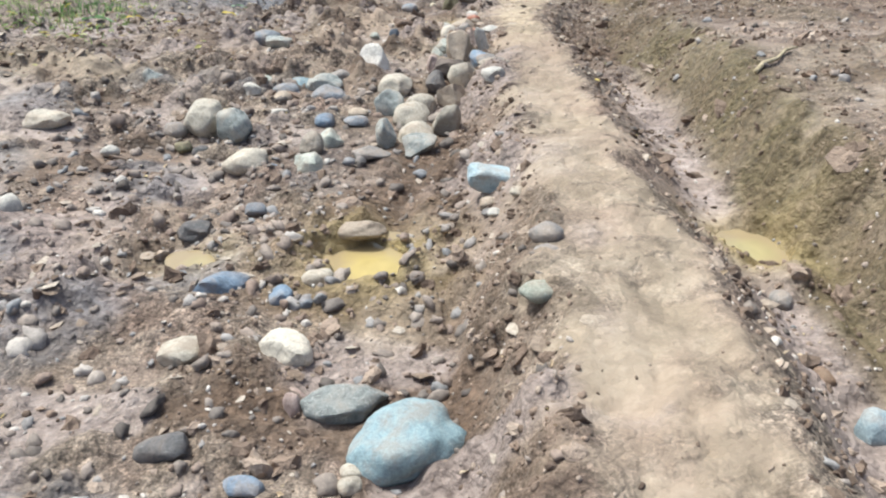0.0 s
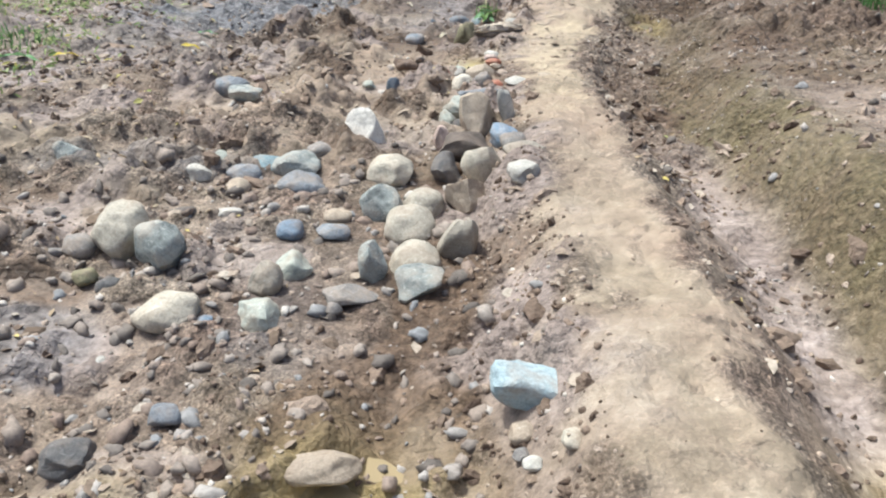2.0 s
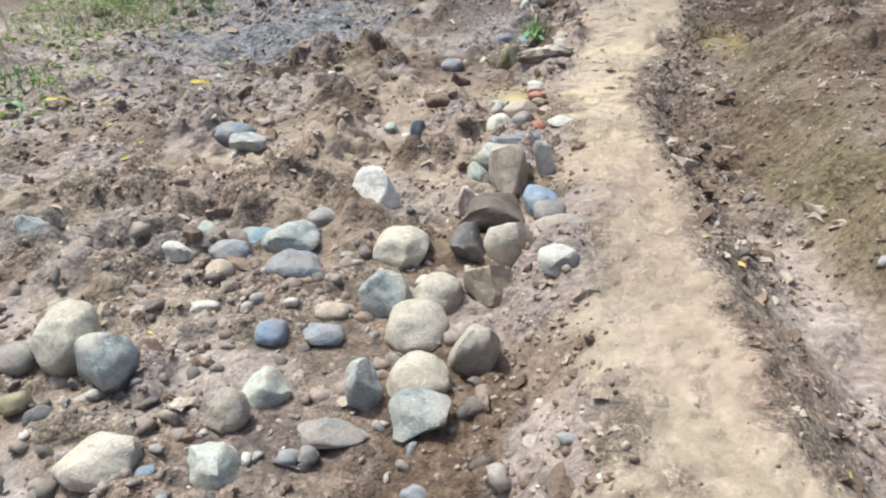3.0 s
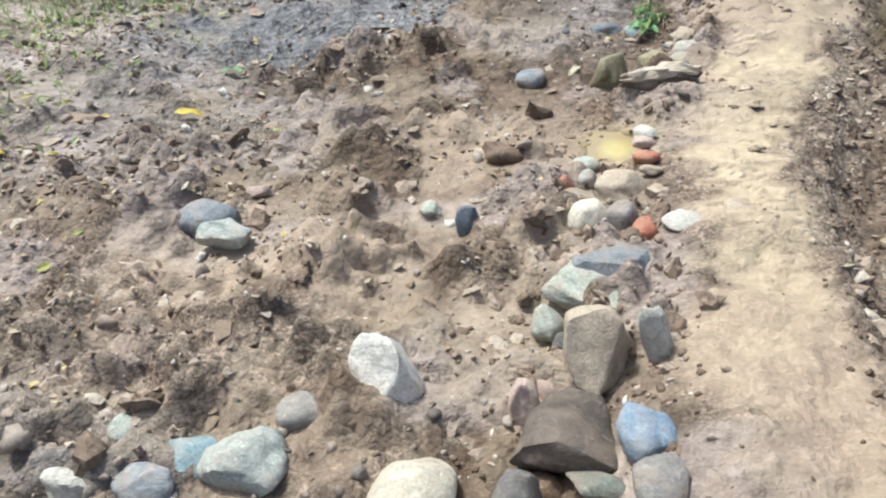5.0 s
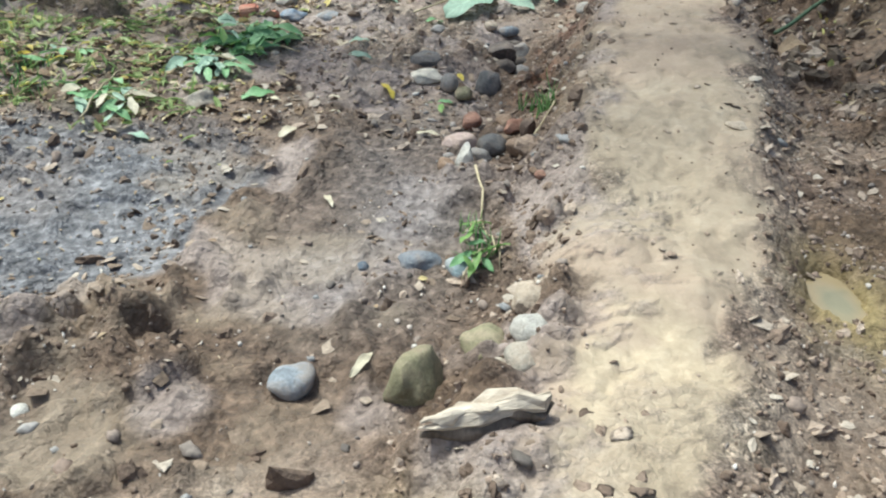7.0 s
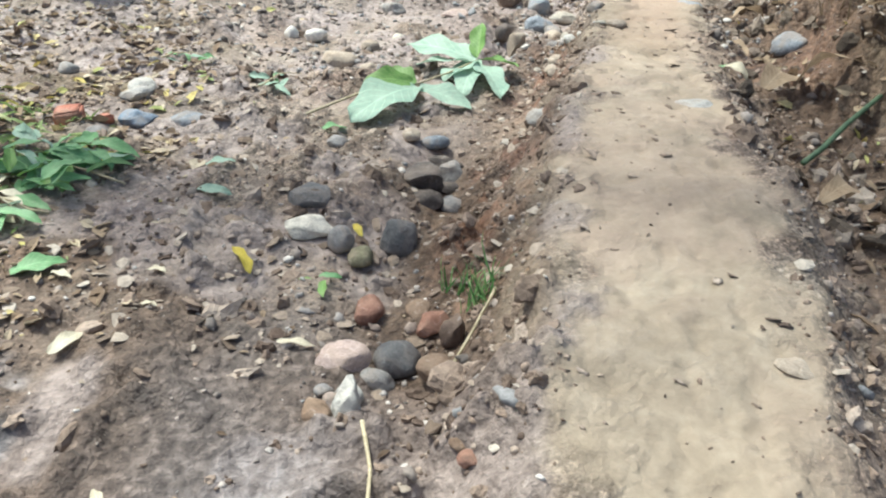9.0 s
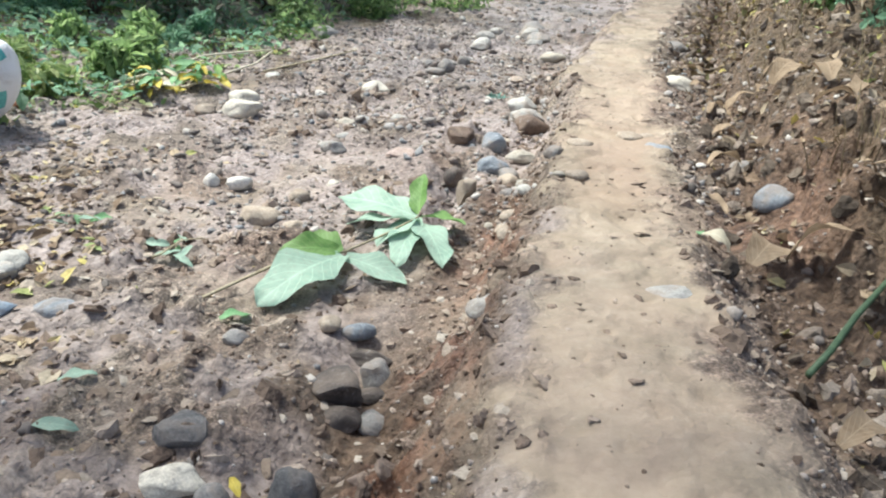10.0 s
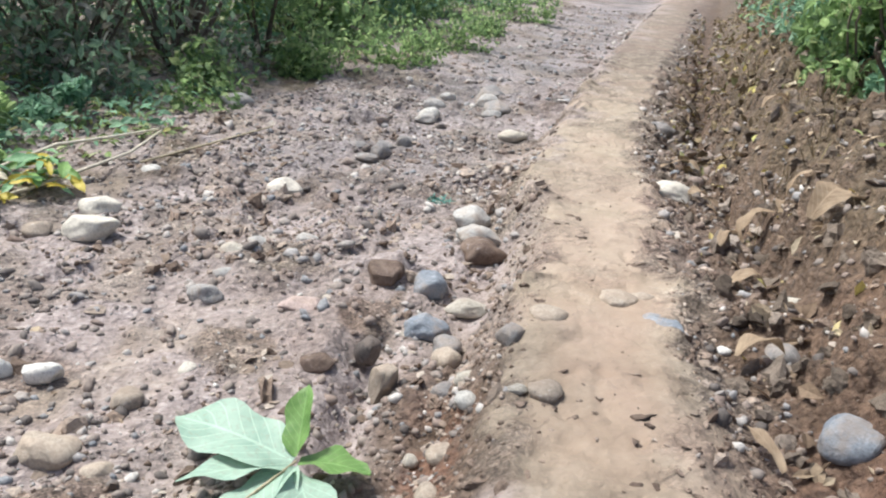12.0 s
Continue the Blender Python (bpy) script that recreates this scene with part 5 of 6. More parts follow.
def fallen_leaf(x, y, turn, length, width, mat, label, seed=0, lift=.014, curl=.1):
    z = on_ground(x, y) + lift
    h = radians(turn)
    c, s = math.cos(h) * length / 2, math.sin(h) * length / 2
    za, zb = (max(on_ground(x + k * c, y + k * s) + lift - z, -.01) for k in (-1, 1))
    ob = part("fallen_leaf", leaf_blade((-c, -s, za), (c, s, zb), width, .18, curl, .04, random.Random(seed).uniform(-.4, .4), seed, 9, 4), mat, None)
    ob.location = (x, y, z)
    return tagged(ob, label, "leaf", "fallen leaves")


fallen_leaf(-.50, 9.81, 5, .13, .05, TEAK, "single pale green fallen leaf on mud", 1)
fallen_leaf(-.29, 9.33, -50, .12, .05, LEAF_YELLOW, "yellow-green fallen leaf on mud", 2)
fallen_leaf(-.94, 9.27, 30, .17, .08, LEAF_GREEN, "dark green fallen leaf on mud", 3)
fallen_leaf(-.71, 8.91, 60, .12, .05, LEAF_CREAM, "bleached dry leaf on mud", 4)
fallen_leaf(-.56, 9.28, -20, .08, .035, LEAF_CREAM, "bleached dry leaf on mud", 5)
fallen_leaf(-.51, 9.05, -10, .06, .03, LEAF_CREAM, "small bleached dry leaf on mud", 6)
fallen_leaf(-.05, 8.96, -8, .12, .025, LEAF_CREAM, "narrow bleached leaf beside stones", 7)
fallen_leaf(.07, 9.59, -60, .07, .03, LEAF_YELLOW, "yellow leaf lying on a stone", 8, .07)
fallen_leaf(-.85, 9.23, -25, .09, .03, LEAF_CREAM, "bleached dry leaf on mud", 9)
fallen_leaf(-.14, 10.57, 40, .13, .07, LEAF_GREEN, "green leaf lying flat on mud", 10)
fallen_leaf(-.55, 10.10, 20, .12, .05, TEAK, "pale green leaf lying on mud", 11)
fallen_leaf(-1.0, 10.05, 70, .10, .04, LEAF_YELLOW, "yellowed leaf among cut leaves", 12)
fallen_leaf(1.76, 10.87, -30, .12, .08, LEAF_CREAM, "crumpled pale dry leaf in the ditch", 13, .03, .25)
fallen_leaf(1.90, 10.74, 50, .22, .16, LEAF_DRY, "large curled brown dry leaf in the ditch", 14, .05, .3)
fallen_leaf(2.10, 10.66, -20, .24, .15, LEAF_DRY, "large curled brown dry leaf on the bank", 15, .05, .25)
fallen_leaf(2.36, 10.78, 110, .28, .14, LEAF_DRY, "long curled brown dry leaf on the bank", 16, .07, .25)
fallen_leaf(1.94, 11.42, 100, .22, .05, LEAF_DRY, "pale dry leaf sheath in the ditch", 17, .04, .1)
fallen_leaf(2.72, 12.73, 30, .24, .14, LEAF_DRY, "large curled brown dry leaf on the bank", 18, .06, .3)
fallen_leaf(2.66, 12.10, 80, .24, .14, LEAF_DRY, "large curled brown dry leaf on the bank", 19, .06, .3)
fallen_leaf(2.15, 11.95, 10, .20, .12, LEAF_DRY, "curled brown dry leaf in the ditch", 20, .05, .3)
fallen_leaf(2.48, 11.55, 140, .22, .13, LEAF_DRY, "curled brown dry leaf on the bank", 21, .05, .3)
fallen_leaf(1.72, 10.95, 70, .05, .035, LEAF_GREEN, "tiny green leaf at the path's edge", 22)
fallen_leaf(-2.48, 5.86, 10, .22, .09, LEAF_GREEN, "broad green leaf lying on mud", 23, .03)
fallen_leaf(-2.25, 5.95, 40, .14, .06, LEAF_YELLOW, "yellow-green leaf lying on mud", 24, .03)
fallen_leaf(-1.72, 6.55, 25, .12, .05, LEAF_YELLOW, "yellow-green leaf lying on mud", 25, .02)
fallen_leaf(-1.78, 7.15, 15, .13, .05, LEAF_GREEN, "green leaf lying on wet mud", 26, .02)
fallen_leaf(-.42, 8.36, -60, .10, .028, LEAF_CREAM, "narrow bleached leaf on silt", 27)
fallen_leaf(-.12, 7.28, 70, .14, .03, LEAF_CREAM, "narrow bleached leaf on mud", 28)
fallen_leaf(-1.36, 8.75, -20, .12, .05, TEAK, "pale green leaf at the edge of silt", 29)


_leaves = random.Random(77)
for i in range(13):
    y = _leaves.uniform(9.6, 14.6)
    x = float(even(np.array([y]), PLAN_Y, PATH_X)[0]) + _leaves.uniform(.55, 1.35)
    size = _leaves.uniform(.10, .22)
    fallen_leaf(x, y, _leaves.uniform(0, 360), size, size * _leaves.uniform(.35, .6), LEAF_DRY, "curled brown dry leaf fallen on the bank", 60 + i, _leaves.uniform(.03, .06), _leaves.uniform(.15, .35))


def bare_stem(name, points, radii, mat, label, category="stem", sides=7):
    """A lone stem, cane or root as one mesh."""
    ob = part(name, tube(points, radii, sides), mat, None)
    return tagged(ob, label, category)


def along_ground(points, lift):
    return [(x, y, on_ground(x, y) + lift) for x, y in points]


bare_stem("stalk", along_ground([(.18 + .105 * t + .015 * math.sin(9 * t), 8.62 - .76 * t) for t in np.linspace(0, 1, 12)], .02), [.006 - .0003 * i for i in range(12)], CANE,
          "long thin pale green stalk lying on silt")
bare_stem("stalk", along_ground([(.54 - .15 * t, 9.10 - .28 * t) for t in np.linspace(0, 1, 8)], .03), [.005] * 8, CANE, "dry pale stalk lying by stones")
bare_stem("cane", [(1.78, 9.98, .20), (1.9, 10.10, .22), (2.05, 10.26, .27), (2.26, 10.46, .33), (2.6, 10.8, .46)], (.012, .0125, .012, .011, .010), GREEN_CANE, "green cane leaning on the bank", "cane")
bare_stem("twig", along_ground([(1.46, 3.75), (1.53, 3.86), (1.62, 3.93), (1.70, 4.05), (1.80, 4.16)], .02), (.012, .013, .010, .009, .005), CANE, "bleached dry twig on the bank", "twig")
bare_stem("twig", along_ground([(-.35, 9.0), (-.3, 9.14), (-.22, 9.2)], .012), (.004, .004, .003), BARK, "short dark twig on mud", "twig")
bare_stem("vine", [(-1.62, 13.5, .28), (-1.33, 13.89, .32), (-1.17, 14.28, .36), (-.95, 14.62, .34), (-.81, 15.21, .27)], (.011, .011, .010, .010, .009), PALE_CANE, "long bent pale vine stem", "vine")
bare_stem("vine", [(-1.30, 13.66, .20), (-1.14, 13.84, .23), (-.96, 14.14, .26), (-.82, 14.52, .27), (-.80, 15.20, .26)], (.010, .010, .010, .009, .008), PALE_CANE, "long bent pale vine stem", "vine")
bare_stem("twig", along_ground([(-.75, 14.5), (-.4, 15.2), (-.1, 15.7)], .02), (.008, .008, .006), CANE, "thin dry twig by the hedge", "twig")


def weathered_log():
    """Split, bleached piece of wood: a ragged wedge with a dark strip below."""
    ob = thing("driftwood", .10, 6.86, on_ground(.25, 6.97) - .01, "bleached split piece of wood beside stones", "wood")
    pale = plain_material("bleached_wood", (.30, .24, .18), (.66, .59, .49), 16, .85, .9, (.25, 1, 1))
    for name, mat, drop, fat, seed in (("wood", pale, .046, 1.0, 2), ("dark_underside", BARK, .022, .95, 7), ("splinter", pale, .066, .5, 13)):
        shift = Vector((seed, seed * 2, 0))
        bm = tube([(.00, .02, 0), (.03, .01, .0), (.08, .02, .004), (.14, .0, .010), (.20, .02, .016), (.26, .0, .022), (.31, -.02, .03), (.35, .0, .032)],
                  [fat * r for r in (.006, .026, .040, .046, .050, .040, .030, .008)], 9)
        for v in bm.verts:
            v.co.y += .030 * noise.noise(v.co * 20 + shift)
            v.co.z = v.co.z * .62 + drop + .024 * noise.noise(v.co * 24 + shift)
            v.co.x = v.co.x * (1 if fat > .6 else .55) + .012 * noise.noise(v.co * 40 - shift)
        part(name, bm, mat, ob, "dark strip on the lower side" if name == "dark_underside" else "", False)
    ob.rotation_euler = (0, 0, radians(24))
    return ob


weathered_log()


def grass_tuft(x, y, n, h, seed, mat, label, wide=.05):
    rng = np.random.default_rng(seed)
    a, d = rng.uniform(0, 6.28, n), wide * np.sqrt(rng.uniform(0, 1, n))
    px, py = x + d * np.cos(a), y + d * np.sin(a)
    hs = h * rng.uniform(.5, 1.15, n)
    places = np.stack([px, py, ground_height(px, py) - .006], 1)
    ob = strew("grass_tuft", places, np.stack([.006 * rng.uniform(.7, 1.5, n), hs * rng.uniform(.4, 1.2, n), hs], 1), BLADE_OF_GRASS, rng, mat, .28, 0, False)
    return tagged(ob, label, "grass", kind="stuff")


grass_tuft(.22, 7.95, 40, .14, 1, FRESH_GREEN, "bright green grass tuft beside stones", .06)
grass_tuft(.50, 9.14, 34, .15, 2, FRESH_GREEN, "green trampled grass tuft at the rut's edge", .06)
grass_tuft(.18, 8.2, 22, .09, 3, FRESH_GREEN, "small green grass tuft on silt", .05)
grass_tuft(.42, 9.3, 18, .12, 4, FRESH_GREEN, "green trampled grass tuft at the rut's edge", .05)
for i, (x, y) in enumerate(((-2.9, 5.9), (-2.7, 6.3), (-3.1, 6.6), (-2.6, 8.2), (-2.9, 8.5), (-2.4, 8.9), (-3.2, 7.6), (-2.2, 9.2), (-2.75, 9.3), (-2.5, 9.9), (-2.35, 8.35), (-2.75, 8.0), (-3.1, 8.2), (-3.05, 8.8), (-2.6, 8.65), (-3.4, 8.5), (-3.3, 9.2), (-2.9, 7.7))):
    grass_tuft(x, y, 130, .085, 20 + i, FRESH_GREEN if i % 3 == 1 else LIGHT_GREEN, "low green grass tuft on the muddy verge", .26)
for i, (x, y) in enumerate(((2.9, 7.5), (3.1, 7.8), (3.3, 7.3), (2.7, 8.0), (3.4, 8.3))):
    grass_tuft(x, y, 170, .2, 40 + i, FRESH_GREEN, "green grass tuft on top of the bank", .16)


def litter(name, seed, n, area, lo, hi, mat, keep, label, category="litter", lift=.004, tilt=.35, wide=1.0):
    rng = np.random.default_rng(seed)
    x, y = spread(rng, n, *area, keep)
    s = lo + (hi - lo) * rng.uniform(0, 1, len(x)) ** 2
    sizes = np.stack([s * rng.uniform(.5, 1.1, len(x)) * wide, s, s], 1)
    ob = strew(name, np.stack([x, y, ground_height(x, y) + lift + s * .05], 1), sizes, BLADE, rng, mat, tilt, .0, False)
    return tagged(ob, label, category, kind="stuff")


def verge(x, y, u, half):
    return step(-.5, -1.4, x) * step(8.6, 9.3, y + .25 * x + .4) * step(.3, .6, grain(x, y, .3, 71))


litter("leaf_litter", 1, 2600, (-3.2, -.4, 8.2, 13.2), .03, .12, DRY_LITTER, lambda x, y, u, h: verge(x, y, u, h) * step(13.0, 11, y), "dry brown and yellow leaves strewn on the verge")
litter("leaf_litter", 2, 5200, (1.5, 6.0, 8.8, 20), .02, .12, DRY_LITTER, lambda x, y, u, h: step(h + .15, h + .45, u), "dry brown leaves strewn over ditch and bank", lift=.012, tilt=.6)
litter("leaf_litter", 6, 2600, (2.5, 9.5, 14.5, 27), .04, .15, DRY_GRASS, lambda x, y, u, h: step(h + .1, h + .4, u) * step(3.5, 2.5, u), "dark dead leaves and roots strewn over the bank", lift=.02, tilt=.7)
litter("leaf_litter", 3, 700, (-3, 1.4, 1, 13), .012, .045, DRY_LITTER, broken, "few small dry leaf scraps on mud")
litter("grass_clippings", 4, 1200, (-3.2, -1.1, 8.3, 10.6), .04, .13, LIGHT_GREEN, verge, "wilted green cuttings strewn on the verge", lift=.012, wide=.45)
litter("verge_weeds", 8, 1500, (-4.2, -1.9, 5.4, 9.2), .03, .09, LIGHT_GREEN, lambda x, y, u, h: step(-1.9, -2.9, x) * step(.35, .6, grain(x, y, .4, 73)), "low pale green weeds on the muddy verge", "weed", .015, .5, .6)
litter("mud_litter", 5, 1100, (-3.4, -1.2, 4.6, 9.0), .012, .06, DRY_LITTER, lambda x, y, u, h: .3 + .7 * grain(x, y, .4, 72), "small leaf scraps trodden into mud")

cutting(-1.12, 13.95, .26, 46, .15, 31, "yellowing creeper leaves at the verge", (LEAF_YELLOW, LEAF_GREEN, TEAK_TOP), .2)
cutting(-1.36, 13.62, .28, 40, .15, 32, "yellowing creeper leaves at the verge", (LEAF_YELLOW, LEAF_GREEN, LEAF_CREAM), .16)


# ---- bushes ----
def clump(rng, centre, radius, n, size, lo=.2):
    d = rng.normal(0, 1, (n, 3))
    d /= np.linalg.norm(d, axis=1)[:, None]
    r = (lo + (1 - lo) * rng.uniform(0, 1, n) ** .5)[:, None] * radius
    s = size * rng.uniform(.55, 1.3, n)
    return np.asarray(centre) + d * r, np.stack([s * .8, s, s], 1)


def bush(x, y, wide, high, n, leaf, seed, mat, label, category="bush", group="bushes of the hedge", stems=4, sink=.0):
    """A bush: woody stems that fan out and many leaves in uneven clumps."""
    rng = np.random.default_rng(seed)
    z = on_ground(x, y) - sink
    ob = thing("bush" if category == "bush" else "creeper", x, y, z, label, category, group)
    for i in range(stems):
        a = rng.uniform(0, 6.28)
        tip = (wide * .6 * math.cos(a), wide * .6 * math.sin(a), high * rng.uniform(.6, .95))
        part("stem", tube(curve_points(((.05 * math.cos(a), .05 * math.sin(a), -.05), tip), (.1 * math.cos(a), .1 * math.sin(a), .1), 7, .02, seed + i),
                          [.018 * high / 2 * (1 - .1 * k) + .004 for k in range(7)], 6), BARK, ob)
    ps, ss = [], []
    k = max(4, int(9 * high))
    for i in range(k):
        h = rng.uniform(.0, 1) ** 1.25 * high
        a, d = rng.uniform(0, 6.28), wide * rng.uniform(.15, .75) * (1.1 - .45 * h / high)
        p, s = clump(rng, (d * math.cos(a), d * math.sin(a), h), wide * rng.uniform(.28, .5), n // k, leaf)
        ps.append(p), ss.append(s)
    p, s = np.concatenate(ps), np.concatenate(ss)
    p[:, 2] = np.maximum(p[:, 2], ground_height(p[:, 0] + x, p[:, 1] + y) - z + .01)
    leaves = strew("foliage", p, s, BLADE, rng, mat, .75, 0, False)
    leaves.parent = ob
    return ob


HEDGE = ((-3.4, 15.6), (-2.5, 15.9), (-1.7, 16.4), (-1.0, 17.2), (-.35, 18.2), (.3, 19.3), (.9, 20.6), (1.6, 22.2), (2.3, 24.0), (3.1, 26.2), (4.0, 28.6), (5.2, 31.5),
         (-4.4, 15.2), (-3.0, 17.0), (-2.0, 17.8), (-1.2, 18.8), (-.4, 20.2), (.4, 22.0), (1.4, 24.4), (-4.6, 17.2))
for i, (x, y) in enumerate(HEDGE):
    if 5 <= i < 12:
        x, y = x - .45, y + .8
    bush(x - .25, y + .35, 1.15, 1.9 + .5 * math.sin(i * 2.3), 2600, .105, 100 + i, TANGLE if i in (2, 3) else BLUE_GREEN if i % 3 == 0 or i < 2 else HEDGE_GREEN,
         "dry grey-brown tangle of vines in a hedge" if i in (2, 3) else "dense dark green bush in a roadside hedge", stems=16 if i in (2, 3) else 4)
VERGE = ((-2.75, 13.15), (-2.2, 13.6), (-1.7, 14.1), (-2.6, 13.9), (-1.9, 14.7), (-1.5, 15.3), (-2.4, 14.8), (-3.1, 13.9), (-3.3, 12.8))
for i, (x, y) in enumerate(VERGE):
    bush(x, y, .40, .20 + .08 * math.sin(i * 1.7), 360, .11, 200 + i, LIGHT_GREEN if i in (0, 1, 3, 7, 8) else BLUE_GREEN if i % 2 else HEDGE_GREEN, "low leafy green creeper on the verge", "creeper", "creepers on the verge", 1)
for i, (x, y) in enumerate(((-.55, 16.6), (.2, 17.9), (.9, 19.2), (1.6, 20.9), (2.4, 22.8), (3.3, 25.2))):
    bush(x, y, .75, .35, 900, .08, 240 + i, HEDGE_GREEN, "low grassy green growth at the hedge's foot", "creeper", "creepers on the verge", 1)
for i, (x, y, w, h) in enumerate(((3.75, 13.6, .6, .9), (4.1, 14.6, .7, 1.2), (4.5, 15.6, .8, 1.4), (4.3, 13.0, .7, 1.1), (5.0, 16.9, .9, 1.5), (5.7, 18.6, 1.0, 1.6), (6.5, 20.6, 1.1, 1.8),
                                  (3.95, 12.1, .6, .9), (5.3, 15.0, .9, 1.6), (7.6, 23.2, 1.2, 2.0), (9.0, 26.5, 1.4, 2.2), (3.5, 11.2, .45, .6), (3.6, 13.9, .5, .55), (3.85, 14.9, .55, .7), (4.3, 16.0, .6, .8))):
    bush(x + .12, y, w * 1.15, h, 1500, .10, 300 + i, HEDGE_GREEN if i % 2 else BLUE_GREEN, "leafy green bush on top of the bank", group="bushes on the bank")
for i in range(12):
    y = 9.8 + i * .75
    x = float(even(np.array([y]), PLAN_Y, PATH_X)[0]) + 1.35 + .35 * math.sin(i * 2.1)
    grass_tuft(x, y, 38, .2, 400 + i, DRY_GRASS, "dry brown grass hanging on the bank", .2)


EDGE_Y, EDGE_X = (11.6, 12.3, 13.2, 14, 14.8, 16.8, 20, 25, 33), (-2.6, -2.2, -1.5, -1.1, -.85, -.45, .8, 2.4, 5.6)


def carpet(x, y, u, half):
    return step(.05, -.35, x - np.interp(y, EDGE_Y, EDGE_X) + (grain(x, y, .4, 81) - .5) * .5) * (.25 + .75 * step(.25, .6, grain(x, y, .22, 82)))


for i, (n, area, lift, size) in enumerate(((2600, (-4.2, -.6, 11.7, 16.6), .02, .11), (1900, (-4.2, -.6, 11.7, 16.6), .10, .14), (2600, (-2.5, 5, 16, 30), .03, .15), (1500, (-2.5, 5, 16, 30), .14, .16))):
    litter("verge_creeper", 50 + i, n, area, .05, size, (LIGHT_GREEN, BLUE_GREEN, HEDGE_GREEN, HEDGE_GREEN)[i], carpet, "low green creeping plants covering the verge", "creeper", lift, .5)


def scrap_of_net():
    rng = np.random.default_rng(5)
    p, s = clump(rng, (0, 0, .02), .10, 40, .05)
    p[:, 2] = np.abs(p[:, 2]) * .3
    ob = strew("net_scrap", p, s * (.35, 1.4, 1), BLADE, rng, plain_material("teal_plastic", (.10, .34, .28), (.24, .52, .44), 30, .5), .4, 0, False)
    ob.location = (1.12, 14.22, on_ground(1.12, 14.22) + .01)
    return tagged(ob, "scrap of teal plastic net on stones", "litter")


scrap_of_net()

# ---- sack ----
def woven_sack():
    """A full woven plastic sack, slumped against the creepers, with printed teal bands and a tied neck."""
    m, n, l, b = material("woven_plastic", .55, .4)
    v = place_vector(n)
    w = n.new("ShaderNodeTexWave")
    w.inputs["Scale"].default_value, w.inputs["Distortion"].default_value = 90, 1.0
    l.new(v, w.inputs[0])
    dirt = noise_node(n, l, 5, 6, .65, v, .5)
    c = ramp(n, l, dirt, ((.28, (.50, .48, .44)), (.45, (.82, .83, .84)), (.7, (.88, .89, .90))))
    l.new(c, b.inputs["Base Color"])
    relief(n, l, b, calc(n, l, "ADD", w.outputs["Fac"], calc(n, l, "MULTIPLY", dirt, 5)), .35, .006)
    teal = plain_material("teal_print", (.05, .35, .36), (.20, .55, .52), 12, .55)
    grey = plain_material("grey_print", (.22, .26, .30), (.36, .42, .46), 12, .55)
    x, y = -2.10, 12.70
    z = on_ground(x, y)
    sack = thing("woven_sack", x, y, z, "full white woven plastic sack with teal print", "sack")
    bm = bmesh.new()
    bmesh.ops.create_uvsphere(bm, u_segments=48, v_segments=32, radius=1)
    for q in bm.verts:
        p = q.co.copy()
        r = 1 - .12 * abs(p.z) ** 3
        k = .05 * noise.noise(p * 2.2) + .025 * noise.noise(p * 6) + .012 * math.sin(9 * math.atan2(p.y, p.x) + 4 * p.z) * abs(p.z)
        q.co = Vector((p.x * .26 * r, p.y * .20 * r, (p.z + 1) * .27)) * (1 + k)
        q.co.z = max(q.co.z, .0)
        if p.z > .82:
            q.co.x *= .55
            q.co.y *= .5
            q.co.z += (p.z - .82) * .5
    body = part("body", bm, m, sack)
    for name, mat, lo, hi, a0, a1 in (("printed_band", teal, .34, .47, -2.6, -.4), ("printed_band", teal, .10, .19, -1.3, -.75), ("printed_mark", grey, .27, .31, -1.75, -1.25)):
        g = bmesh.new()
        rows = []
        for i in range(7):
            h = lo + (hi - lo) * i / 6
            u = min(.999, max(-.999, h / .27 - 1))
            row = []
            for j in range(15):
                a = a0 + (a1 - a0) * j / 14
                p = Vector((math.cos(a) * math.sqrt(1 - u * u), math.sin(a) * math.sqrt(1 - u * u), u))
                r = 1 - .12 * abs(u) ** 3
                k = .05 * noise.noise(p * 2.2) + .025 * noise.noise(p * 6) + .012 * math.sin(9 * a + 4 * u) * abs(u)
                row.append(g.verts.new(Vector((p.x * .26 * r, p.y * .20 * r, (u + 1) * .27)) * (1.018 + k)))
            rows.append(row)
        for r0, r1 in zip(rows, rows[1:]):
            for j in range(14):
                g.faces.new((r0[j], r0[j + 1], r1[j + 1], r1[j]))
        part(name, g, mat, body)
    neck = bmesh.new()
    bmesh.ops.create_cone(neck, segments=20, radius1=.05, radius2=.11, depth=.12, cap_ends=True)
    for q in neck.verts:
        q.co.x += .015 * math.sin(6 * math.atan2(q.co.y, q.co.x))
        q.co.z += .60
    part("tied_neck", neck, m, sack)
    sack.scale = (1.15, 1.15, 1.15)
    sack.rotation_euler = (radians(6), radians(-10), radians(20))
    return sack


woven_sack()

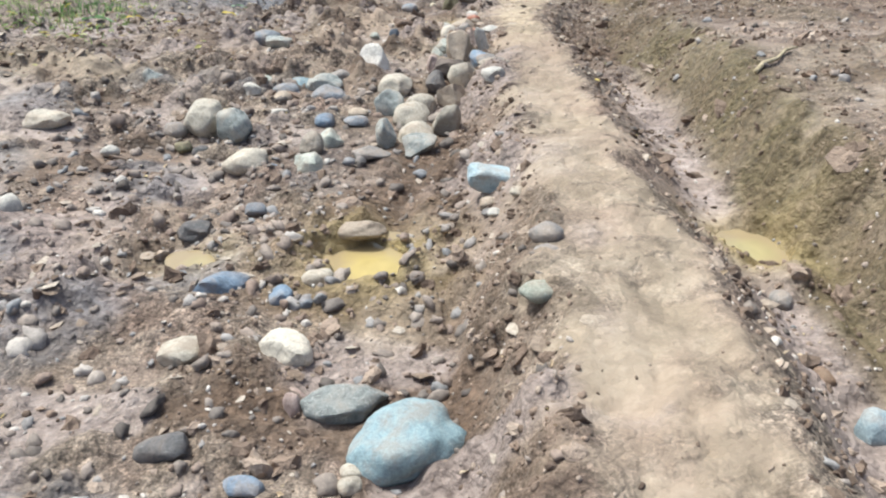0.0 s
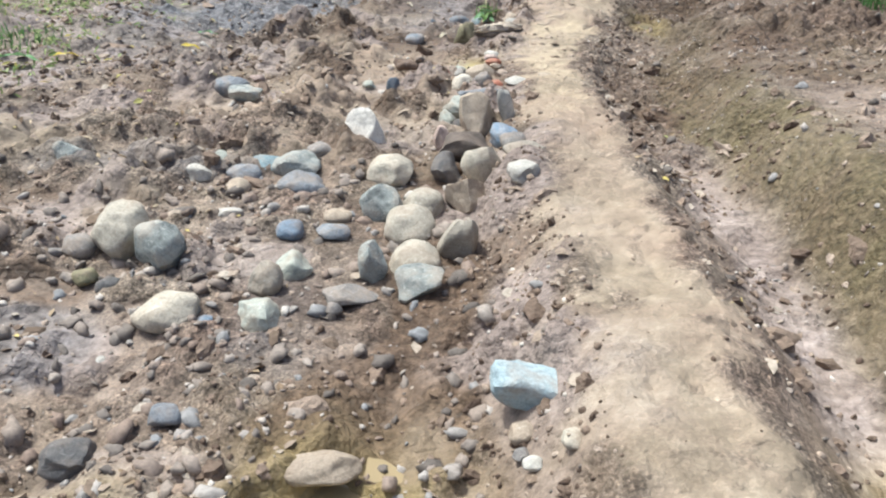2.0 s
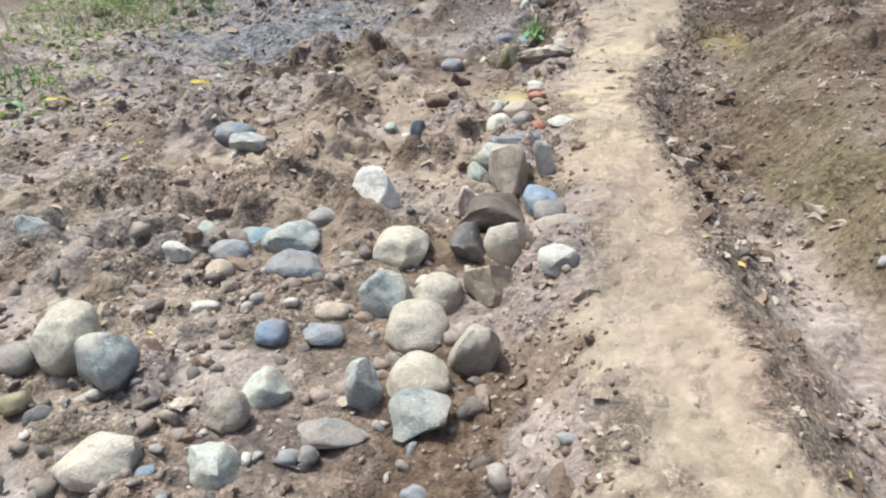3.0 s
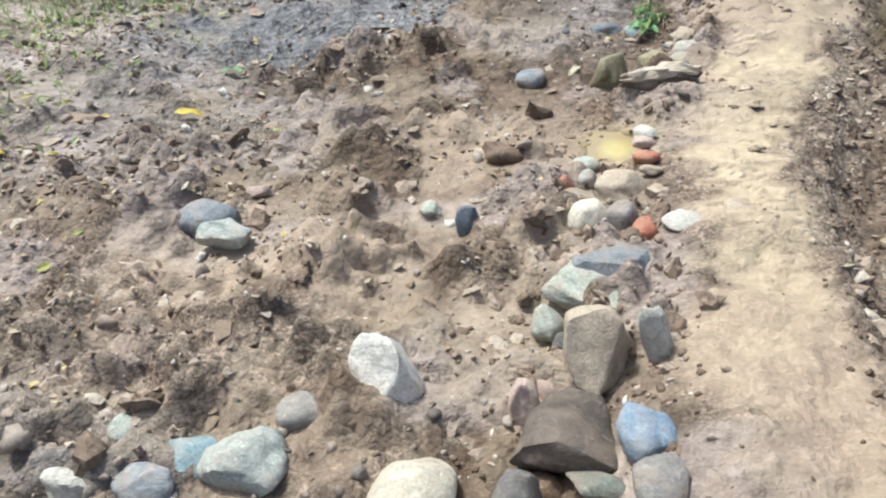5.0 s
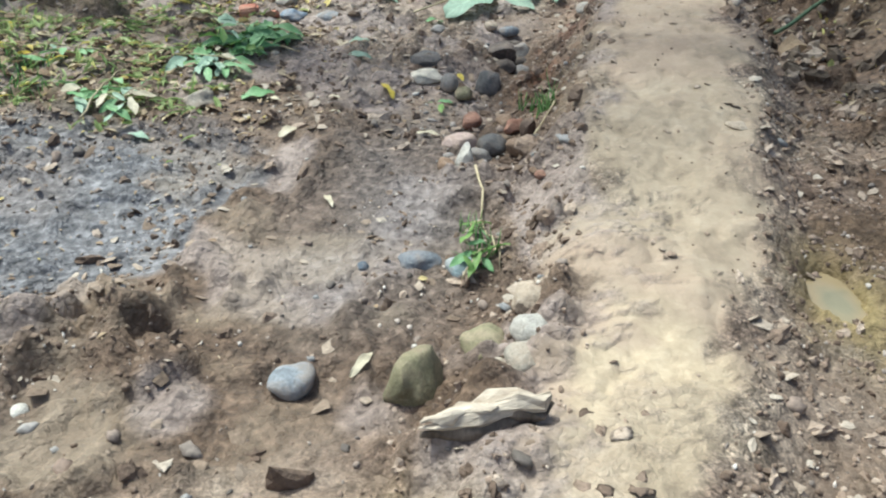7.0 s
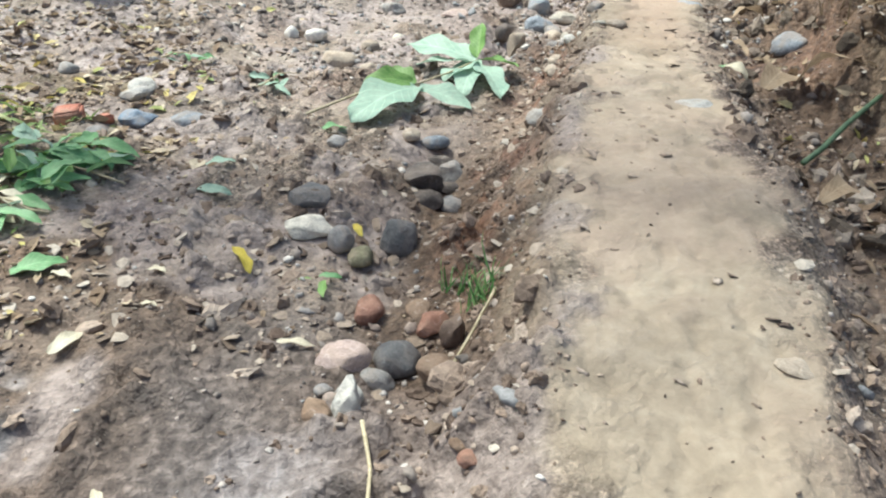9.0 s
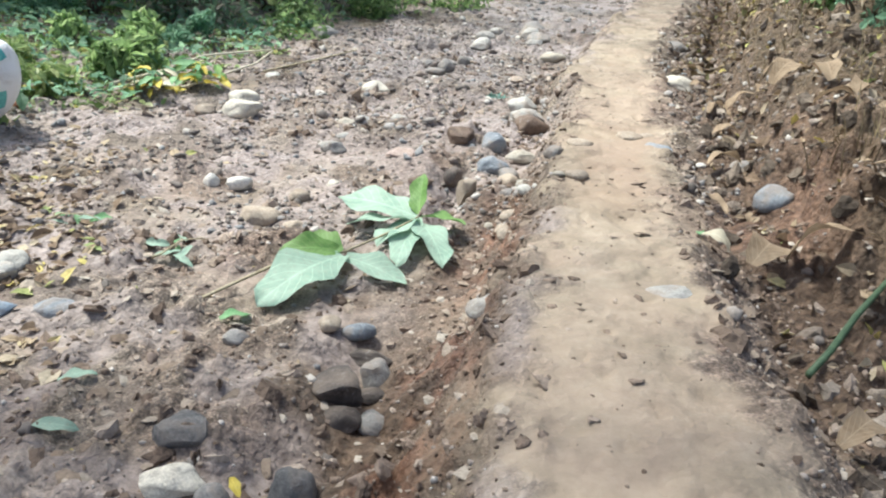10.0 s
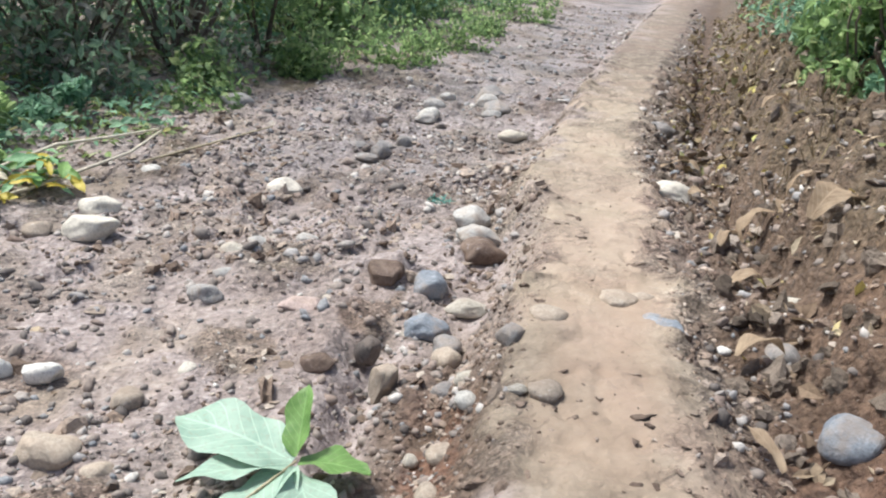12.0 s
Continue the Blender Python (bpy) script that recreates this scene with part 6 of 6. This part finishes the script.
# ---- unseen tree, added so that its crown shades the track ----
def shade_tree(x, y, crown, seed, leaves=90):
    """Leaning trunk, forked limbs and a crown of clumps of leaves. crown: centre and half axes."""
    rng = np.random.default_rng(seed)
    z = on_ground(x, y) - .1
    tree = thing("tree", x, y, z, "unseen leaning broadleaf tree added to shade the track", "tree")
    cx, cy, cz, rx, ry, rz = crown
    fork = Vector(((cx - x) * .35, (cy - y) * .35, (cz - z) * .62))
    part("trunk", tube(curve_points(((0, 0, 0), fork), (.15, 0, .1), 12, .03, seed), [.19 * (1 - .045 * i) + (.07 if i == 0 else 0) for i in range(12)], 12), BARK, tree)
    ps, ss = [], []
    for i in range(26):
        d = rng.normal(0, 1, 3)
        d /= np.linalg.norm(d)
        c = Vector((cx - x + d[0] * rx * rng.uniform(.25, .95), cy - y + d[1] * ry * rng.uniform(.25, .95), cz - z + d[2] * rz * .8))
        if i < 9:
            part("limb", tube(curve_points((fork, c), (0, 0, .3), 8, .05, seed + i), [.085 * (1 - .11 * k) for k in range(8)], 8), BARK, tree)
        p, s = clump(rng, c, rng.uniform(.55, .95), leaves, .17)
        ps.append(p), ss.append(s)
    crown_mesh = strew("crown", np.concatenate(ps), np.concatenate(ss), BLADE, rng, HEDGE_GREEN, .7, 0, False)
    crown_mesh.parent = tree
    return tree


shade_tree(-4.4, 10.9, (-.6, 11.0, 5.6, 2.9, 2.35, .9), 3, 44)


# ---- brick fragments among the litter ----
def brick_fragment(x, y, a, b, c, turn, seed):
    """A broken lump of brick with worn edges."""
    rng = random.Random(seed)
    bm = bmesh.new()
    bmesh.ops.create_cube(bm, size=1)
    for v in bm.verts:
        v.co = Vector((v.co.x * a * rng.uniform(.75, 1.1), v.co.y * b * rng.uniform(.75, 1.1), v.co.z * c * rng.uniform(.8, 1.05)))
    bmesh.ops.bevel(bm, geom=bm.edges[:], offset=.008, segments=2, affect="EDGES")
    bmesh.ops.subdivide_edges(bm, edges=bm.edges[:], cuts=2, use_grid_fill=True)
    for v in bm.verts:
        v.co += Vector((noise.noise(v.co * 30), noise.noise(v.co * 30 + Vector((9, 0, 0))), noise.noise(v.co * 30 + Vector((0, 9, 0))))) * .006
    ob = part("brick_fragment", bm, STONE["red"], None)
    ob.matrix_world = pose(x, y, on_ground(x, y) + c * .3, 6, -5, turn)
    return tagged(ob, "broken orange-red brick fragment on littered mud", "brick", "brick fragments")


brick_fragment(-1.27, 10.36, .13, .10, .08, 15, 1)
brick_fragment(-1.12, 10.40, .06, .05, .05, 50, 2)
brick_fragment(-2.05, 13.05, .10, .07, .05, 30, 3)
